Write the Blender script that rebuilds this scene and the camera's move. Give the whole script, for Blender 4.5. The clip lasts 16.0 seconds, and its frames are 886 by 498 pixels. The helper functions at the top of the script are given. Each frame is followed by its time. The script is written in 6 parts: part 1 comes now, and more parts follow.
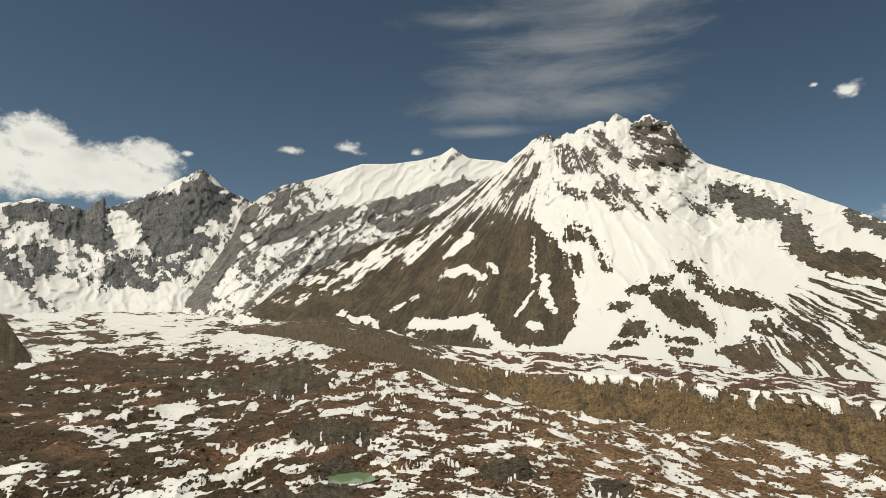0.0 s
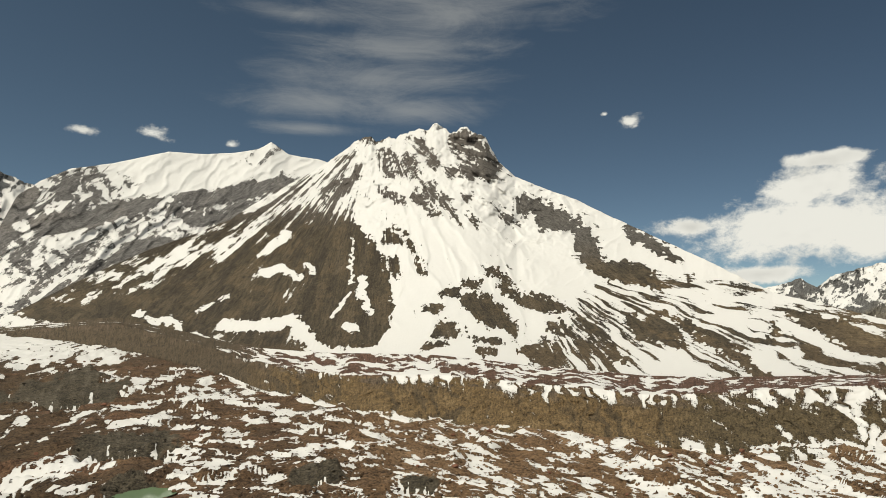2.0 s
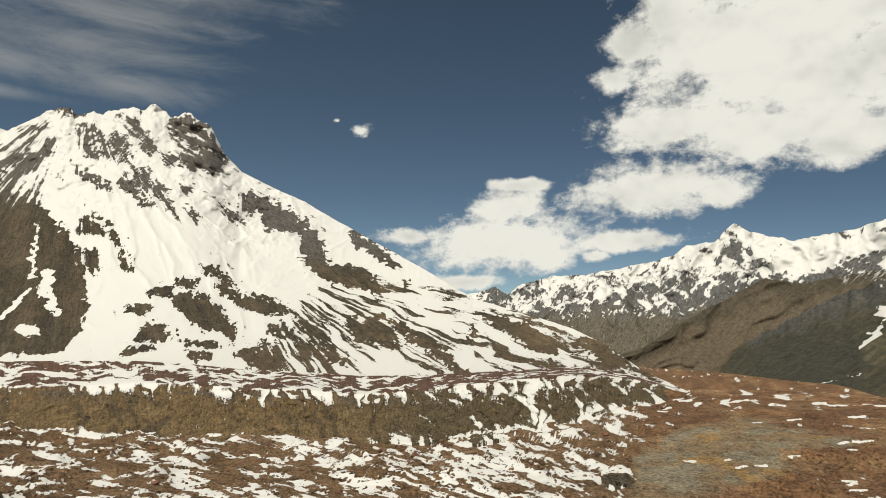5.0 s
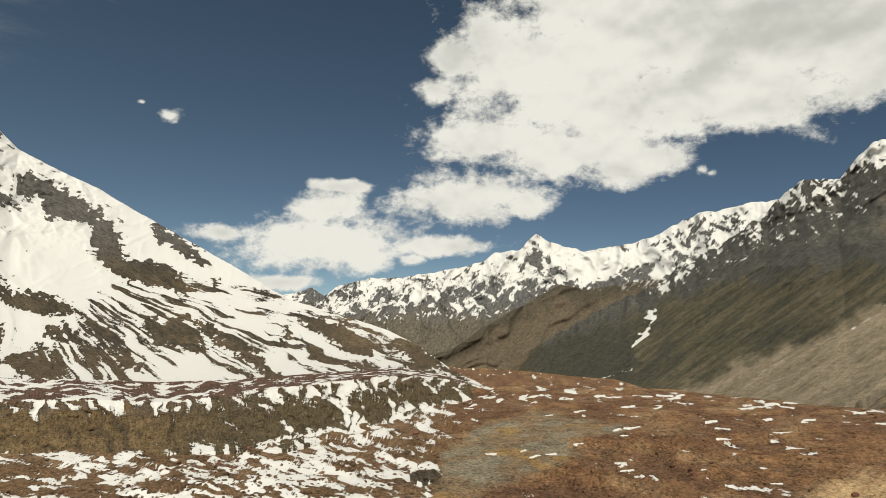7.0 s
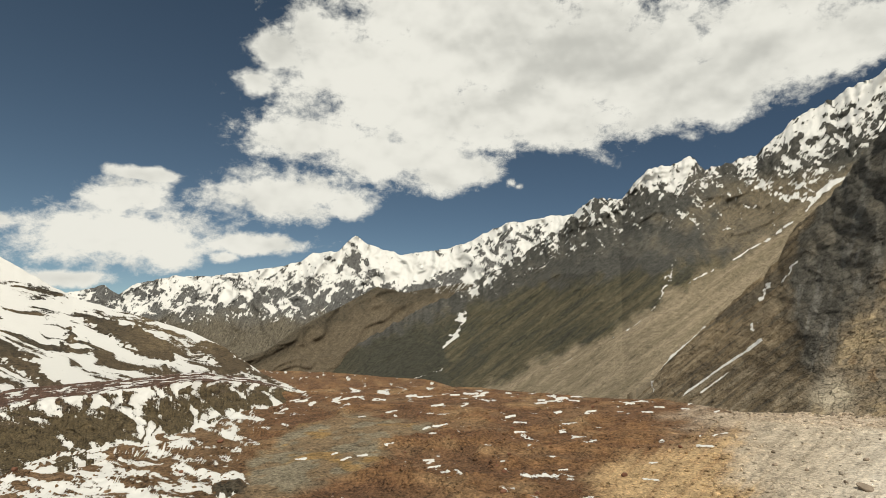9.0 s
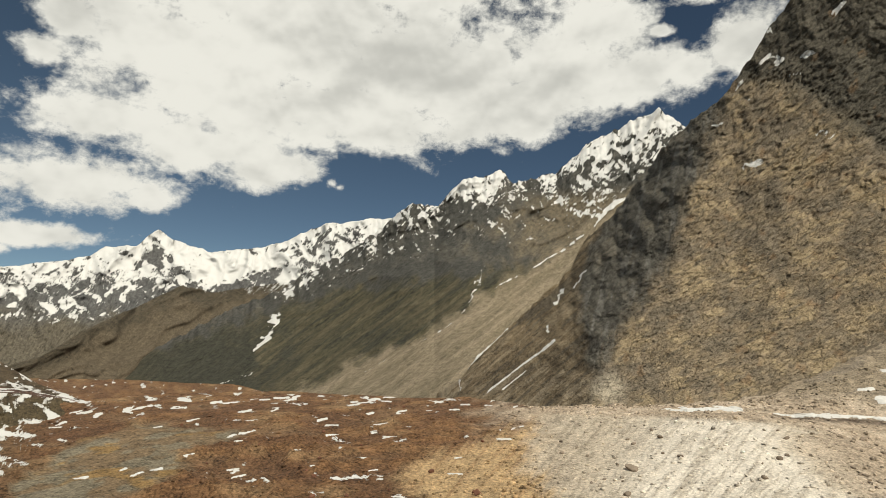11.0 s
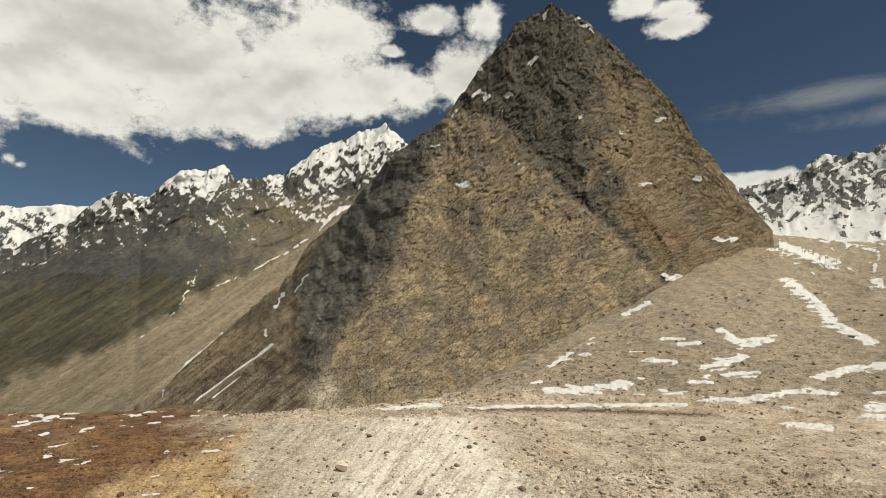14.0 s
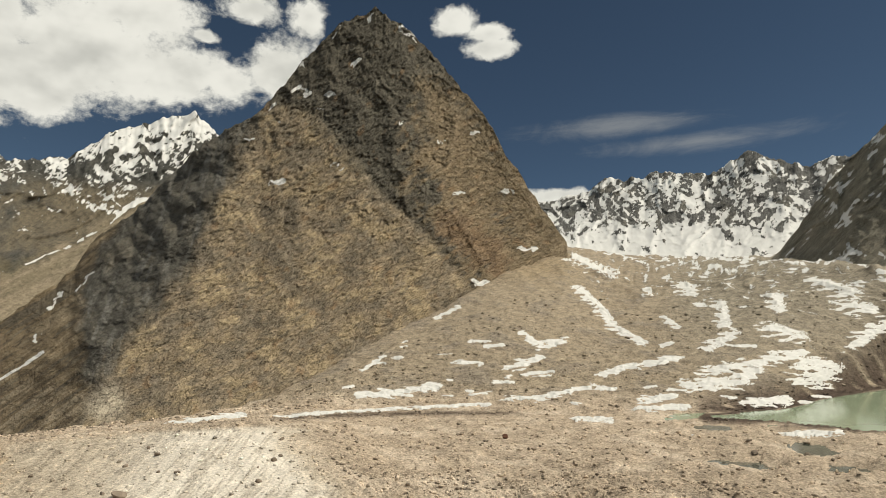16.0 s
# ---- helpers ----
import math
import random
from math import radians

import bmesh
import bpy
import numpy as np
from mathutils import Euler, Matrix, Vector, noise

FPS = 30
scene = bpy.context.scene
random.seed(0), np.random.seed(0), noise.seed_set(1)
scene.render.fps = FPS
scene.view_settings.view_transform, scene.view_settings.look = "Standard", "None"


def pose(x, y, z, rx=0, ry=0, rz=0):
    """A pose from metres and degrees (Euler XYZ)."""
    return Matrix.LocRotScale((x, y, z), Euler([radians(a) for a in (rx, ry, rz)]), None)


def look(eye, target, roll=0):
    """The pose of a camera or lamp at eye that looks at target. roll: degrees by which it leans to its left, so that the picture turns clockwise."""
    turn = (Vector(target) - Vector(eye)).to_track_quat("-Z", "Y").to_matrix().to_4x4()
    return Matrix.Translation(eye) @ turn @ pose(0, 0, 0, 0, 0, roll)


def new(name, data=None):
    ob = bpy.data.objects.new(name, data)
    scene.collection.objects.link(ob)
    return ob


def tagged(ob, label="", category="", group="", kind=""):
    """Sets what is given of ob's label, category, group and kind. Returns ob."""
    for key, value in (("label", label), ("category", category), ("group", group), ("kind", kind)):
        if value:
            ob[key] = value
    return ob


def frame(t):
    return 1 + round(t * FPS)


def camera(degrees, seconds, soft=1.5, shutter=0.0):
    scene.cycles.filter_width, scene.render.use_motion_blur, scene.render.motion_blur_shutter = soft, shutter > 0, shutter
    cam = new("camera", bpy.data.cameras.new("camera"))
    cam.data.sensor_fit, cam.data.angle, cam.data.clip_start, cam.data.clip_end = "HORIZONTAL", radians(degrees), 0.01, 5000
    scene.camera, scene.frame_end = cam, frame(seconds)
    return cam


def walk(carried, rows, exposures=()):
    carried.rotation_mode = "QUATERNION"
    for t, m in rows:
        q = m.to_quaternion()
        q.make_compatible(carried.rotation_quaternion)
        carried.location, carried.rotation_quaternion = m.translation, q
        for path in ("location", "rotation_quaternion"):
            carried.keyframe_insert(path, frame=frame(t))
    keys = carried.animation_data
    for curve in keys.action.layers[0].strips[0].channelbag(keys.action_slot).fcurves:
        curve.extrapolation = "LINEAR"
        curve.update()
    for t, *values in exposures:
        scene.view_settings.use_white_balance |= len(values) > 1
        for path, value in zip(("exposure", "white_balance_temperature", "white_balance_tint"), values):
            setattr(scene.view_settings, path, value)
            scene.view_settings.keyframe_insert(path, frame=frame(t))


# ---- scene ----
# ---------------------------------------------------------------- camera
EYE = 80.0                                    # height of the drone over the glacier floor
cam = camera(71.64, 16.0, soft=0.8)


def heading(t):
    """Bearing, climb and roll of the lens, which turns on the spot."""
    yaw = -0.029 + t * (8.4783 + t * (-0.006573 + t * 0.00043718))
    pitch = 6.808 + t * (0.000375 + t * (0.0039527 - t * 0.00004018))
    roll = -0.369 + t * (-0.01178 + t * (0.009581 - t * 0.0006125))
    return yaw, pitch, roll


def advance(t):
    """Metres by which the drone has set off towards the rock pyramid."""
    return max(0.0, 3.35 * (math.sqrt((t - 13.9) ** 2 + 0.2) + t - 13.9) - 0.06)


rows = []
for step in range(33):
    t = step * 0.5
    yaw, pitch, roll = heading(t)
    a, e = radians(yaw), radians(pitch)
    eye = (0.80 * advance(t), -0.60 * advance(t), EYE)
    aim = (eye[0] + math.sin(a) * math.cos(e), eye[1] + math.cos(a) * math.cos(e), EYE + math.sin(e))
    rows.append((t, look(eye, aim, roll)))
walk(cam, rows, exposures=((0.0, -0.09, 6950, 5), (16.0, -0.08, 6950, 5)))

# ---------------------------------------------------------------- sky and sun
SUN_AZ, SUN_EL = 236.0, 55.0
sun_data = bpy.data.lights.new("sun", "SUN")
sun_data.energy, sun_data.angle, sun_data.color = 4.0, radians(0.53), (1.0, 0.95, 0.88)
sun = new("sun", sun_data)
sa, se = radians(SUN_AZ), radians(SUN_EL)
sun_dir = Vector((math.sin(sa) * math.cos(se), math.cos(sa) * math.cos(se), math.sin(se)))
sun.matrix_world = look(sun_dir * 900, (0, 0, 0))

world = bpy.data.worlds.new("sky")
scene.world = world
world.use_nodes = True
wn, wl = world.node_tree.nodes, world.node_tree.links
wn.clear()


def wmath(op, a, b=None, c=None):
    n = wn.new("ShaderNodeMath")
    n.operation = op
    for i, v in enumerate((a, b, c)):
        if v is None:
            continue
        if isinstance(v, (int, float)):
            n.inputs[i].default_value = v
        else:
            wl.new(v, n.inputs[i])
    return n.outputs[0]


sky = wn.new("ShaderNodeTexSky")
sky.sky_type, sky.sun_disc = "NISHITA", False
sky.sun_elevation, sky.sun_rotation = se, sa
sky.altitude, sky.air_density, sky.dust_density, sky.ozone_density = 4300, 0.75, 1.2, 0.6
tex = wn.new("ShaderNodeTexCoord")
sep = wn.new("ShaderNodeSeparateXYZ")
wl.new(tex.outputs["Generated"], sep.inputs[0])
w_az = wmath("MULTIPLY", wmath("ARCTAN2", sep.outputs[0], sep.outputs[1]), 180 / math.pi)
w_el = wmath("MULTIPLY", wmath("ARCSINE", sep.outputs[2]), 180 / math.pi)
plane = wn.new("ShaderNodeCombineXYZ")        # bearing and climb in degrees, for the clouds
wl.new(w_az, plane.inputs[0])
wl.new(w_el, plane.inputs[1])


def wnoise(scale, stretch, detail, rough, shift=0.0, distort=0.0, up=0.0):
    m = wn.new("ShaderNodeMapping")
    m.inputs["Scale"].default_value = (1 / stretch, 1, 1)
    m.inputs["Location"].default_value = (shift, shift * 0.7 + up * 3, shift * 1.3)
    wl.new(plane.outputs[0], m.inputs[0])
    n = wn.new("ShaderNodeTexNoise")
    n.inputs["Scale"].default_value, n.inputs["Detail"].default_value = scale, detail
    n.inputs["Roughness"].default_value, n.inputs["Distortion"].default_value = rough, distort
    wl.new(m.outputs[0], n.inputs["Vector"])
    return n.outputs["Fac"]


def blobs(items):
    """Union of soft ellipses: bearing, climb, half width, half height."""
    total = None
    for az, el, rx, ry in items:
        dx = wmath("DIVIDE", wmath("SUBTRACT", w_az, az), rx)
        dy = wmath("DIVIDE", wmath("SUBTRACT", w_el, el), ry)
        g = wmath("SUBTRACT", 1.0, wmath("SQRT", wmath("ADD", wmath("MULTIPLY", dx, dx), wmath("MULTIPLY", dy, dy))))
        total = g if total is None else wmath("SMOOTH_MAX", total, g, 0.25)
    return total


def wramp(v, lo, hi):
    n = wn.new("ShaderNodeMapRange")
    n.interpolation_type = "SMOOTHSTEP"
    n.inputs[1].default_value, n.inputs[2].default_value = lo, hi
    wl.new(v, n.inputs[0])
    return n.outputs[0]


CUMULUS = []
CUMULUS += [(-34.4, 14.4, 3.2, 2.1), (-30.8, 12.4, 7.8, 2.7), (-25.9, 14.2, 2.5, 1.5), (-36.5, 12.4, 4.4, 2.8), (-28.1, 11.4, 4.3, 1.3), (47.4, 7.5, 9.9, 3.1), (48.4, 10.7, 4.3, 2.1), (52.1, 5.9, 3.6, 1.7)]
CUMULUS += [(39.0, 8.1, 3.4, 1.1), (44.5, 3.8, 4.5, 0.8), (61.1, 11.7, 8.3, 3.0), (66.9, 11.0, 3.1, 1.7), (59.2, 7.3, 6.4, 1.2), (56.2, 5.9, 1.5, 0.7), (49.4, 12.7, 3.6, 0.7), (62.8, 17.2, 7.3, 2.6)]
CUMULUS += [(70.7, 15.7, 10.1, 2.7), (77.2, 14.0, 4.9, 1.9), (60.1, 24.2, 3.7, 2.1), (58.7, 21.5, 2.8, 1.4), (63.4, 26.2, 3.2, 3.2), (68.8, 23.6, 9.2, 6.0), (78.8, 25.8, 16.8, 8.7), (85.5, 19.8, 13.1, 4.1)]
CUMULUS += [(93.2, 22.2, 11.4, 6.5), (87.7, 18.5, 10.2, 2.9), (97.9, 20.6, 14.1, 4.0), (104.8, 22.6, 11.7, 4.4), (112.3, 21.8, 5.8, 3.2), (73.2, 20.5, 14.9, 7.3), (77.7, 14.6, 4.4, 2.1), (89.5, 23.5, 18.9, 7.5)]
CUMULUS += [(98.0, 19.2, 8.6, 3.2), (104.5, 23.3, 8.2, 5.0), (107.9, 26.7, 5.7, 3.8), (115.2, 21.8, 3.8, 2.2), (120.5, 23.3, 4.2, 3.4), (117.5, 27.8, 3.2, 1.4), (113.8, 25.1, 1.3, 0.5), (136.8, 28.0, 2.6, 1.6), (140.6, 26.9, 2.6, 1.0)]
CUMULUS += [(140.8, 25.6, 3.1, 1.1), (146.5, 12.3, 4.0, 0.8), (117.7, 28.0, 3.0, 1.5), (122.8, 27.9, 2.3, 1.9), (113.6, 25.3, 1.3, 0.6), (86, 33, 26, 9), (1, 38, 14, 4), (150, 42, 16, 6)]
body = blobs(CUMULUS)
SCRAPS = [(-14.2, 15.6, 2.4, 0.7), (-9.2, 16.0, 2.7, 1.3), (34.4, 17.7, 1.6, 1.2), (32.2, 18.5, 0.8, 0.4), (-2.6, 15.7, 1.5, 0.7), (-23.2, 14.6, 0.9, 0.5), (82.6, 13.1, 1.3, 0.9), (96.3, 18.0, 2.0, 0.8), (83.3, 12.8, 1.0, 0.7)]
body = wmath("MAXIMUM", body, wmath("SUBTRACT", wmath("MULTIPLY", blobs(SCRAPS), 0.85), 0.36))
# unseen scattered cloud over the rest of the dome, added to lift the ambient light
aloft = wmath("MAXIMUM", wramp(w_el, 33.0, 40.0), wramp(wmath("ABSOLUTE", wmath("SUBTRACT", w_az, 66.0)), 118.0, 126.0))
scatter = wmath("ADD", wmath("MULTIPLY", wmath("SUBTRACT", wnoise(0.05, 1.6, 3, 0.5, 41.0), 0.5), 3.0), 0.15)
body = wmath("MAXIMUM", body, wmath("SUBTRACT", scatter, wmath("MULTIPLY", wmath("SUBTRACT", 1.0, aloft), 4.0)))
puff = wmath("ADD", wmath("MULTIPLY", wmath("SUBTRACT", wnoise(0.24, 1.3, 12, 0.62, 3.1), 0.5), 1.7), wmath("MULTIPLY", wmath("SUBTRACT", wnoise(0.8, 1.4, 9, 0.70, 23.1, 0.2), 0.5), 1.1))
density = wmath("ADD", body, puff)
cover = wramp(density, 0.0, 0.50)
above = wmath("SUBTRACT", wnoise(0.26, 1.2, 3, 0.5, 3.1, 0.0, 0.30), wnoise(0.26, 1.2, 3, 0.5, 3.1))
shade = wramp(wmath("ADD", wmath("ADD", wmath("MULTIPLY", above, 1.8), wmath("MULTIPLY", wmath("SUBTRACT", wnoise(0.12, 1.8, 7, 0.55, 9.7), 0.5), 2.8)), wmath("MULTIPLY", body, 0.40)), -0.1, 1.2)
VEIL = [(10, 22.3, 12, 2.2), (6, 20.0, 9, 1.8), (14, 19.6, 9, 1.6), (13, 25, 12, 2.0), (3, 27.2, 8, 1.2), (18, 28, 14, 2.4), (4, 17.6, 6, 0.7), (152.2, 18.0, 9.7, 1.1), (159.0, 16.0, 10.3, 1.0)]
wisp = wmath("ADD", wmath("MULTIPLY", wmath("SUBTRACT", wnoise(0.30, 3.2, 10, 0.68, 17.0, 1.2), 0.5), 1.6), wmath("MULTIPLY", wmath("SUBTRACT", wnoise(0.9, 6.0, 8, 0.7, 27.0, 0.5), 0.5), 0.9))
veil = wmath("MULTIPLY", wramp(wmath("ADD", blobs(VEIL), wisp), -0.2, 1.3), 0.42)


def wmix(fac, a, b):
    n = wn.new("ShaderNodeMix")
    n.data_type = "RGBA"
    wl.new(fac, n.inputs[0])
    for v, s in ((a, n.inputs[6]), (b, n.inputs[7])):
        if isinstance(v, tuple):
            s.default_value = v
        else:
            wl.new(v, s)
    return n.outputs[2]


CLOUD_LIT, CLOUD_BASE = (11.6, 11.5, 11.3, 1), (7.6, 7.6, 7.5, 1)
cloud_tone = wmix(shade, CLOUD_LIT, CLOUD_BASE)
haze = wn.new("ShaderNodeMix")            # thin high haze greys the blue
haze.data_type, haze.blend_type = "RGBA", "MULTIPLY"
haze.inputs[0].default_value, haze.inputs[7].default_value = 1.0, (1.0, 1.03, 0.92, 1)
swing = wmath("COSINE", wmath("MULTIPLY", wmath("ADD", w_az, 30.0), math.pi / 180))      # the blue deepens towards the south
deep = wn.new("ShaderNodeCombineColor")
for i, k in enumerate((0.25, 0.22, 0.16)):
    wl.new(wmath("MULTIPLY_ADD", swing, k, 0.95), deep.inputs[i])
tinted = wn.new("ShaderNodeMix")
tinted.data_type, tinted.blend_type = "RGBA", "MULTIPLY"
tinted.inputs[0].default_value = 1.0
wl.new(sky.outputs[0], tinted.inputs[6])
wl.new(deep.outputs[0], tinted.inputs[7])
wl.new(tinted.outputs[2], haze.inputs[6])
air = wmix(veil, haze.outputs[2], (6.5, 6.5, 6.5, 1))
air = wmix(cover, air, cloud_tone)
back = wn.new("ShaderNodeBackground")
back.inputs[1].default_value = 0.075
wl.new(air, back.inputs[0])
wo = wn.new("ShaderNodeOutputWorld")
wl.new(back.outputs[0], wo.inputs[0])


# ---------------------------------------------------------------- noise on arrays
PERM = np.random.RandomState(7).permutation(256)
PERM = np.concatenate([PERM, PERM, PERM])
GRAD = np.random.RandomState(8).normal(size=(256, 3))
GRAD = (GRAD / np.linalg.norm(GRAD, axis=1)[:, None]).astype(np.float32)


def perlin(x, y, z):
    x, y, z = np.broadcast_arrays(*[np.asarray(v, np.float32) for v in (x, y, z)])
    i, j, k = [np.floor(v).astype(np.int32) for v in (x, y, z)]
    fx, fy, fz = x - i, y - j, z - k
    i, j, k = i & 255, j & 255, k & 255
    u, v, w = [f * f * f * (f * (f * 6 - 15) + 10) for f in (fx, fy, fz)]
    out = 0.0
    for di in (0, 1):
        for dj in (0, 1):
            for dk in (0, 1):
                g = GRAD[PERM[PERM[PERM[i + di] + j + dj] + k + dk]]
                dot = g[..., 0] * (fx - di) + g[..., 1] * (fy - dj) + g[..., 2] * (fz - dk)
                out = out + dot * (u if di else 1 - u) * (v if dj else 1 - v) * (w if dk else 1 - w)
    return out * 1.6


def fbm(x, y, z=0.0, octaves=4, gain=0.5):
    total, amp = 0.0, 1.0
    for o in range(octaves):
        total = total + amp * perlin(x + 17.3 * o, y - 9.1 * o, z + 5.7 * o)
        x, y, z, amp = np.multiply(x, 2.03), np.multiply(y, 2.03), np.multiply(z, 2.03), amp * gain
    return total


def ridged(x, y, z=0.0, octaves=4, gain=0.5):
    total, amp = 0.0, 1.0
    for o in range(octaves):
        total = total + amp * (1 - 2.2 * np.abs(perlin(x + 11.3 * o, y + 4.1 * o, z - 3.7 * o)))
        x, y, z, amp = np.multiply(x, 2.07), np.multiply(y, 2.07), np.multiply(z, 2.07), amp * gain
    return total


ERODED = {}


def alpine(a, e, f, aniso=2.0, lean=0.0, seed=0.0, octaves=6, gain=0.55):
    """Eroded ridges and hollows, 0 in the gullies to about 1 on the ribs, drawn out down the slope."""
    a, e = np.asarray(a, np.float32), np.asarray(e, np.float32)
    key = (a.shape, float(a.sum()), float(e.sum()), f, aniso, float(np.sum(lean)), seed, octaves, gain)
    if key in ERODED:
        return ERODED[key]
    w1, w2 = fbm(a * f * 0.6, e * f * 0.6, seed, 3), fbm(a * f * 0.6, e * f * 0.6, seed + 7.7, 3)
    u, v = (a + lean * e) * f + 0.55 * w1, e * f / aniso + 0.55 * w2
    total, amp, weight, norm = 0.0, 1.0, 1.0, 0.0
    for o in range(octaves):
        n = np.clip(1 - 1.9 * np.abs(perlin(u + 13.1 * o, v - 7.9 * o, seed + 2.3 * o)), 0, 1) ** 2 * weight
        total, norm = total + amp * n, norm + amp * 0.75
        weight = np.clip(n * 1.8, 0.15, 1)
        u, v, amp = u * 2.05, v * 2.05 * (1.12 if aniso > 1 else 1.0), amp * gain
    ERODED[key] = total / norm
    return ERODED[key]


def specks(a, e, seed=0.0):
    """Fine broken pattern of single rocks and snow scraps."""
    return fbm(a * 1.3, e * 1.7, seed, 3, 0.62)


def couloirs(a, e, f, seed=0.0, k=1.0):
    """Snow gullies and rock ribs that run down to both sides of the spurs."""
    w = 0.5 * fbm(a * 0.5, e * 0.5, seed + 2, 3)
    n1 = fbm((a - k * e + w) * f, (e + k * a) * f * 0.16, seed, 5, 0.68)
    n2 = fbm((a + k * e + w) * f, (e - k * a) * f * 0.16, seed + 9, 5, 0.68)
    side = smooth(-0.12, 0.12, fbm(a * 0.55 + w, e * 0.12, seed + 3, 3))
    return n1 * side + n2 * (1 - side)


def ribs(a, e, f, seed=0.0, k=1.0, aspect=0.30):
    """Sharp ribs and runnels that branch down to both sides of the spurs, about -1 to 1."""
    w = 0.45 * fbm(a * 0.6, e * 0.6, seed + 2, 4, 0.6)
    n1 = ridged((a - k * e + w) * f, (e + k * a) * f * aspect, seed, 4, 0.66)
    n2 = ridged((a + k * e + w) * f, (e - k * a) * f * aspect, seed + 9, 4, 0.66)
    side = smooth(-0.10, 0.10, fbm(a * 0.7 + w, e * 0.25, seed + 3, 4, 0.6))
    return n1 * side + n2 * (1 - side) - 1.0


def facets(x, y, seed=0, tilt=1.0, step=0.14):
    """Broken rock: plane chips of random tilt that meet in sharp edges."""
    rs = np.random.RandomState(100 + seed)
    tab = rs.rand(256, 5)
    i, j = np.floor(x).astype(int), np.floor(y).astype(int)
    best, val = np.full(x.shape, 9.0), np.zeros(x.shape)
    for di in (-1, 0, 1):
        for dj in (-1, 0, 1):
            h = tab[PERM[PERM[(i + di) & 255] + ((j + dj) & 255)]]
            px, py = x - (i + di + h[..., 0]), y - (j + dj + h[..., 1])
            d = px * px + py * py
            v = step * (h[..., 2] - 0.5) + tilt * ((h[..., 3] - 0.5) * px + (h[..., 4] - 0.5) * py) * 1.6
            near = d < best
            best, val = np.where(near, d, best), np.where(near, v, val)
    return val


def smooth(lo, hi, v):
    s = np.clip((v - lo) / (hi - lo), 0, 1)
    return s * s * (3 - 2 * s)


def inside(points, az, el, reach=3.0):
    """Signed distance in degrees to a closed outline, plus inside; worked out only near it."""
    xs, ys = [p[0] for p in points], [p[1] for p in points]
    near = (az > min(xs) - reach) & (az < max(xs) + reach) & (el > min(ys) - reach) & (el < max(ys) + reach)
    out = np.full(az.shape, -reach)
    a, e = az[near], el[near]
    n, best, wind = len(points), np.full(a.shape, 1e9), np.zeros(a.shape, bool)
    for q in range(n):
        (x0, y0), (x1, y1) = points[q], points[(q + 1) % n]
        dx, dy = x1 - x0, y1 - y0
        s = np.clip(((a - x0) * dx + (e - y0) * dy) / (dx * dx + dy * dy + 1e-9), 0, 1)
        best = np.minimum(best, np.hypot(a - x0 - s * dx, e - y0 - s * dy))
        wind ^= ((y0 > e) != (y1 > e)) & (a < dx * (e - y0) / (dy if abs(dy) > 1e-9 else 1e-9) + x0)
    out[near] = np.where(wind, best, -best)
    return out


def along(points, az, el):
    """Distance in degrees to an open line."""
    best = np.full(az.shape, 1e9)
    for (x0, y0), (x1, y1) in zip(points[:-1], points[1:]):
        dx, dy = x1 - x0, y1 - y0
        s = np.clip(((az - x0) * dx + (el - y0) * dy) / (dx * dx + dy * dy + 1e-9), 0, 1)
        best = np.minimum(best, np.hypot(az - x0 - s * dx, el - y0 - s * dy))
    return best


# ---------------------------------------------------------------- materials
def nodes_of(name):
    m = bpy.data.materials.new(name)
    m.use_nodes = True
    return m, m.node_tree.nodes, m.node_tree.links, m.node_tree.nodes["Principled BSDF"]


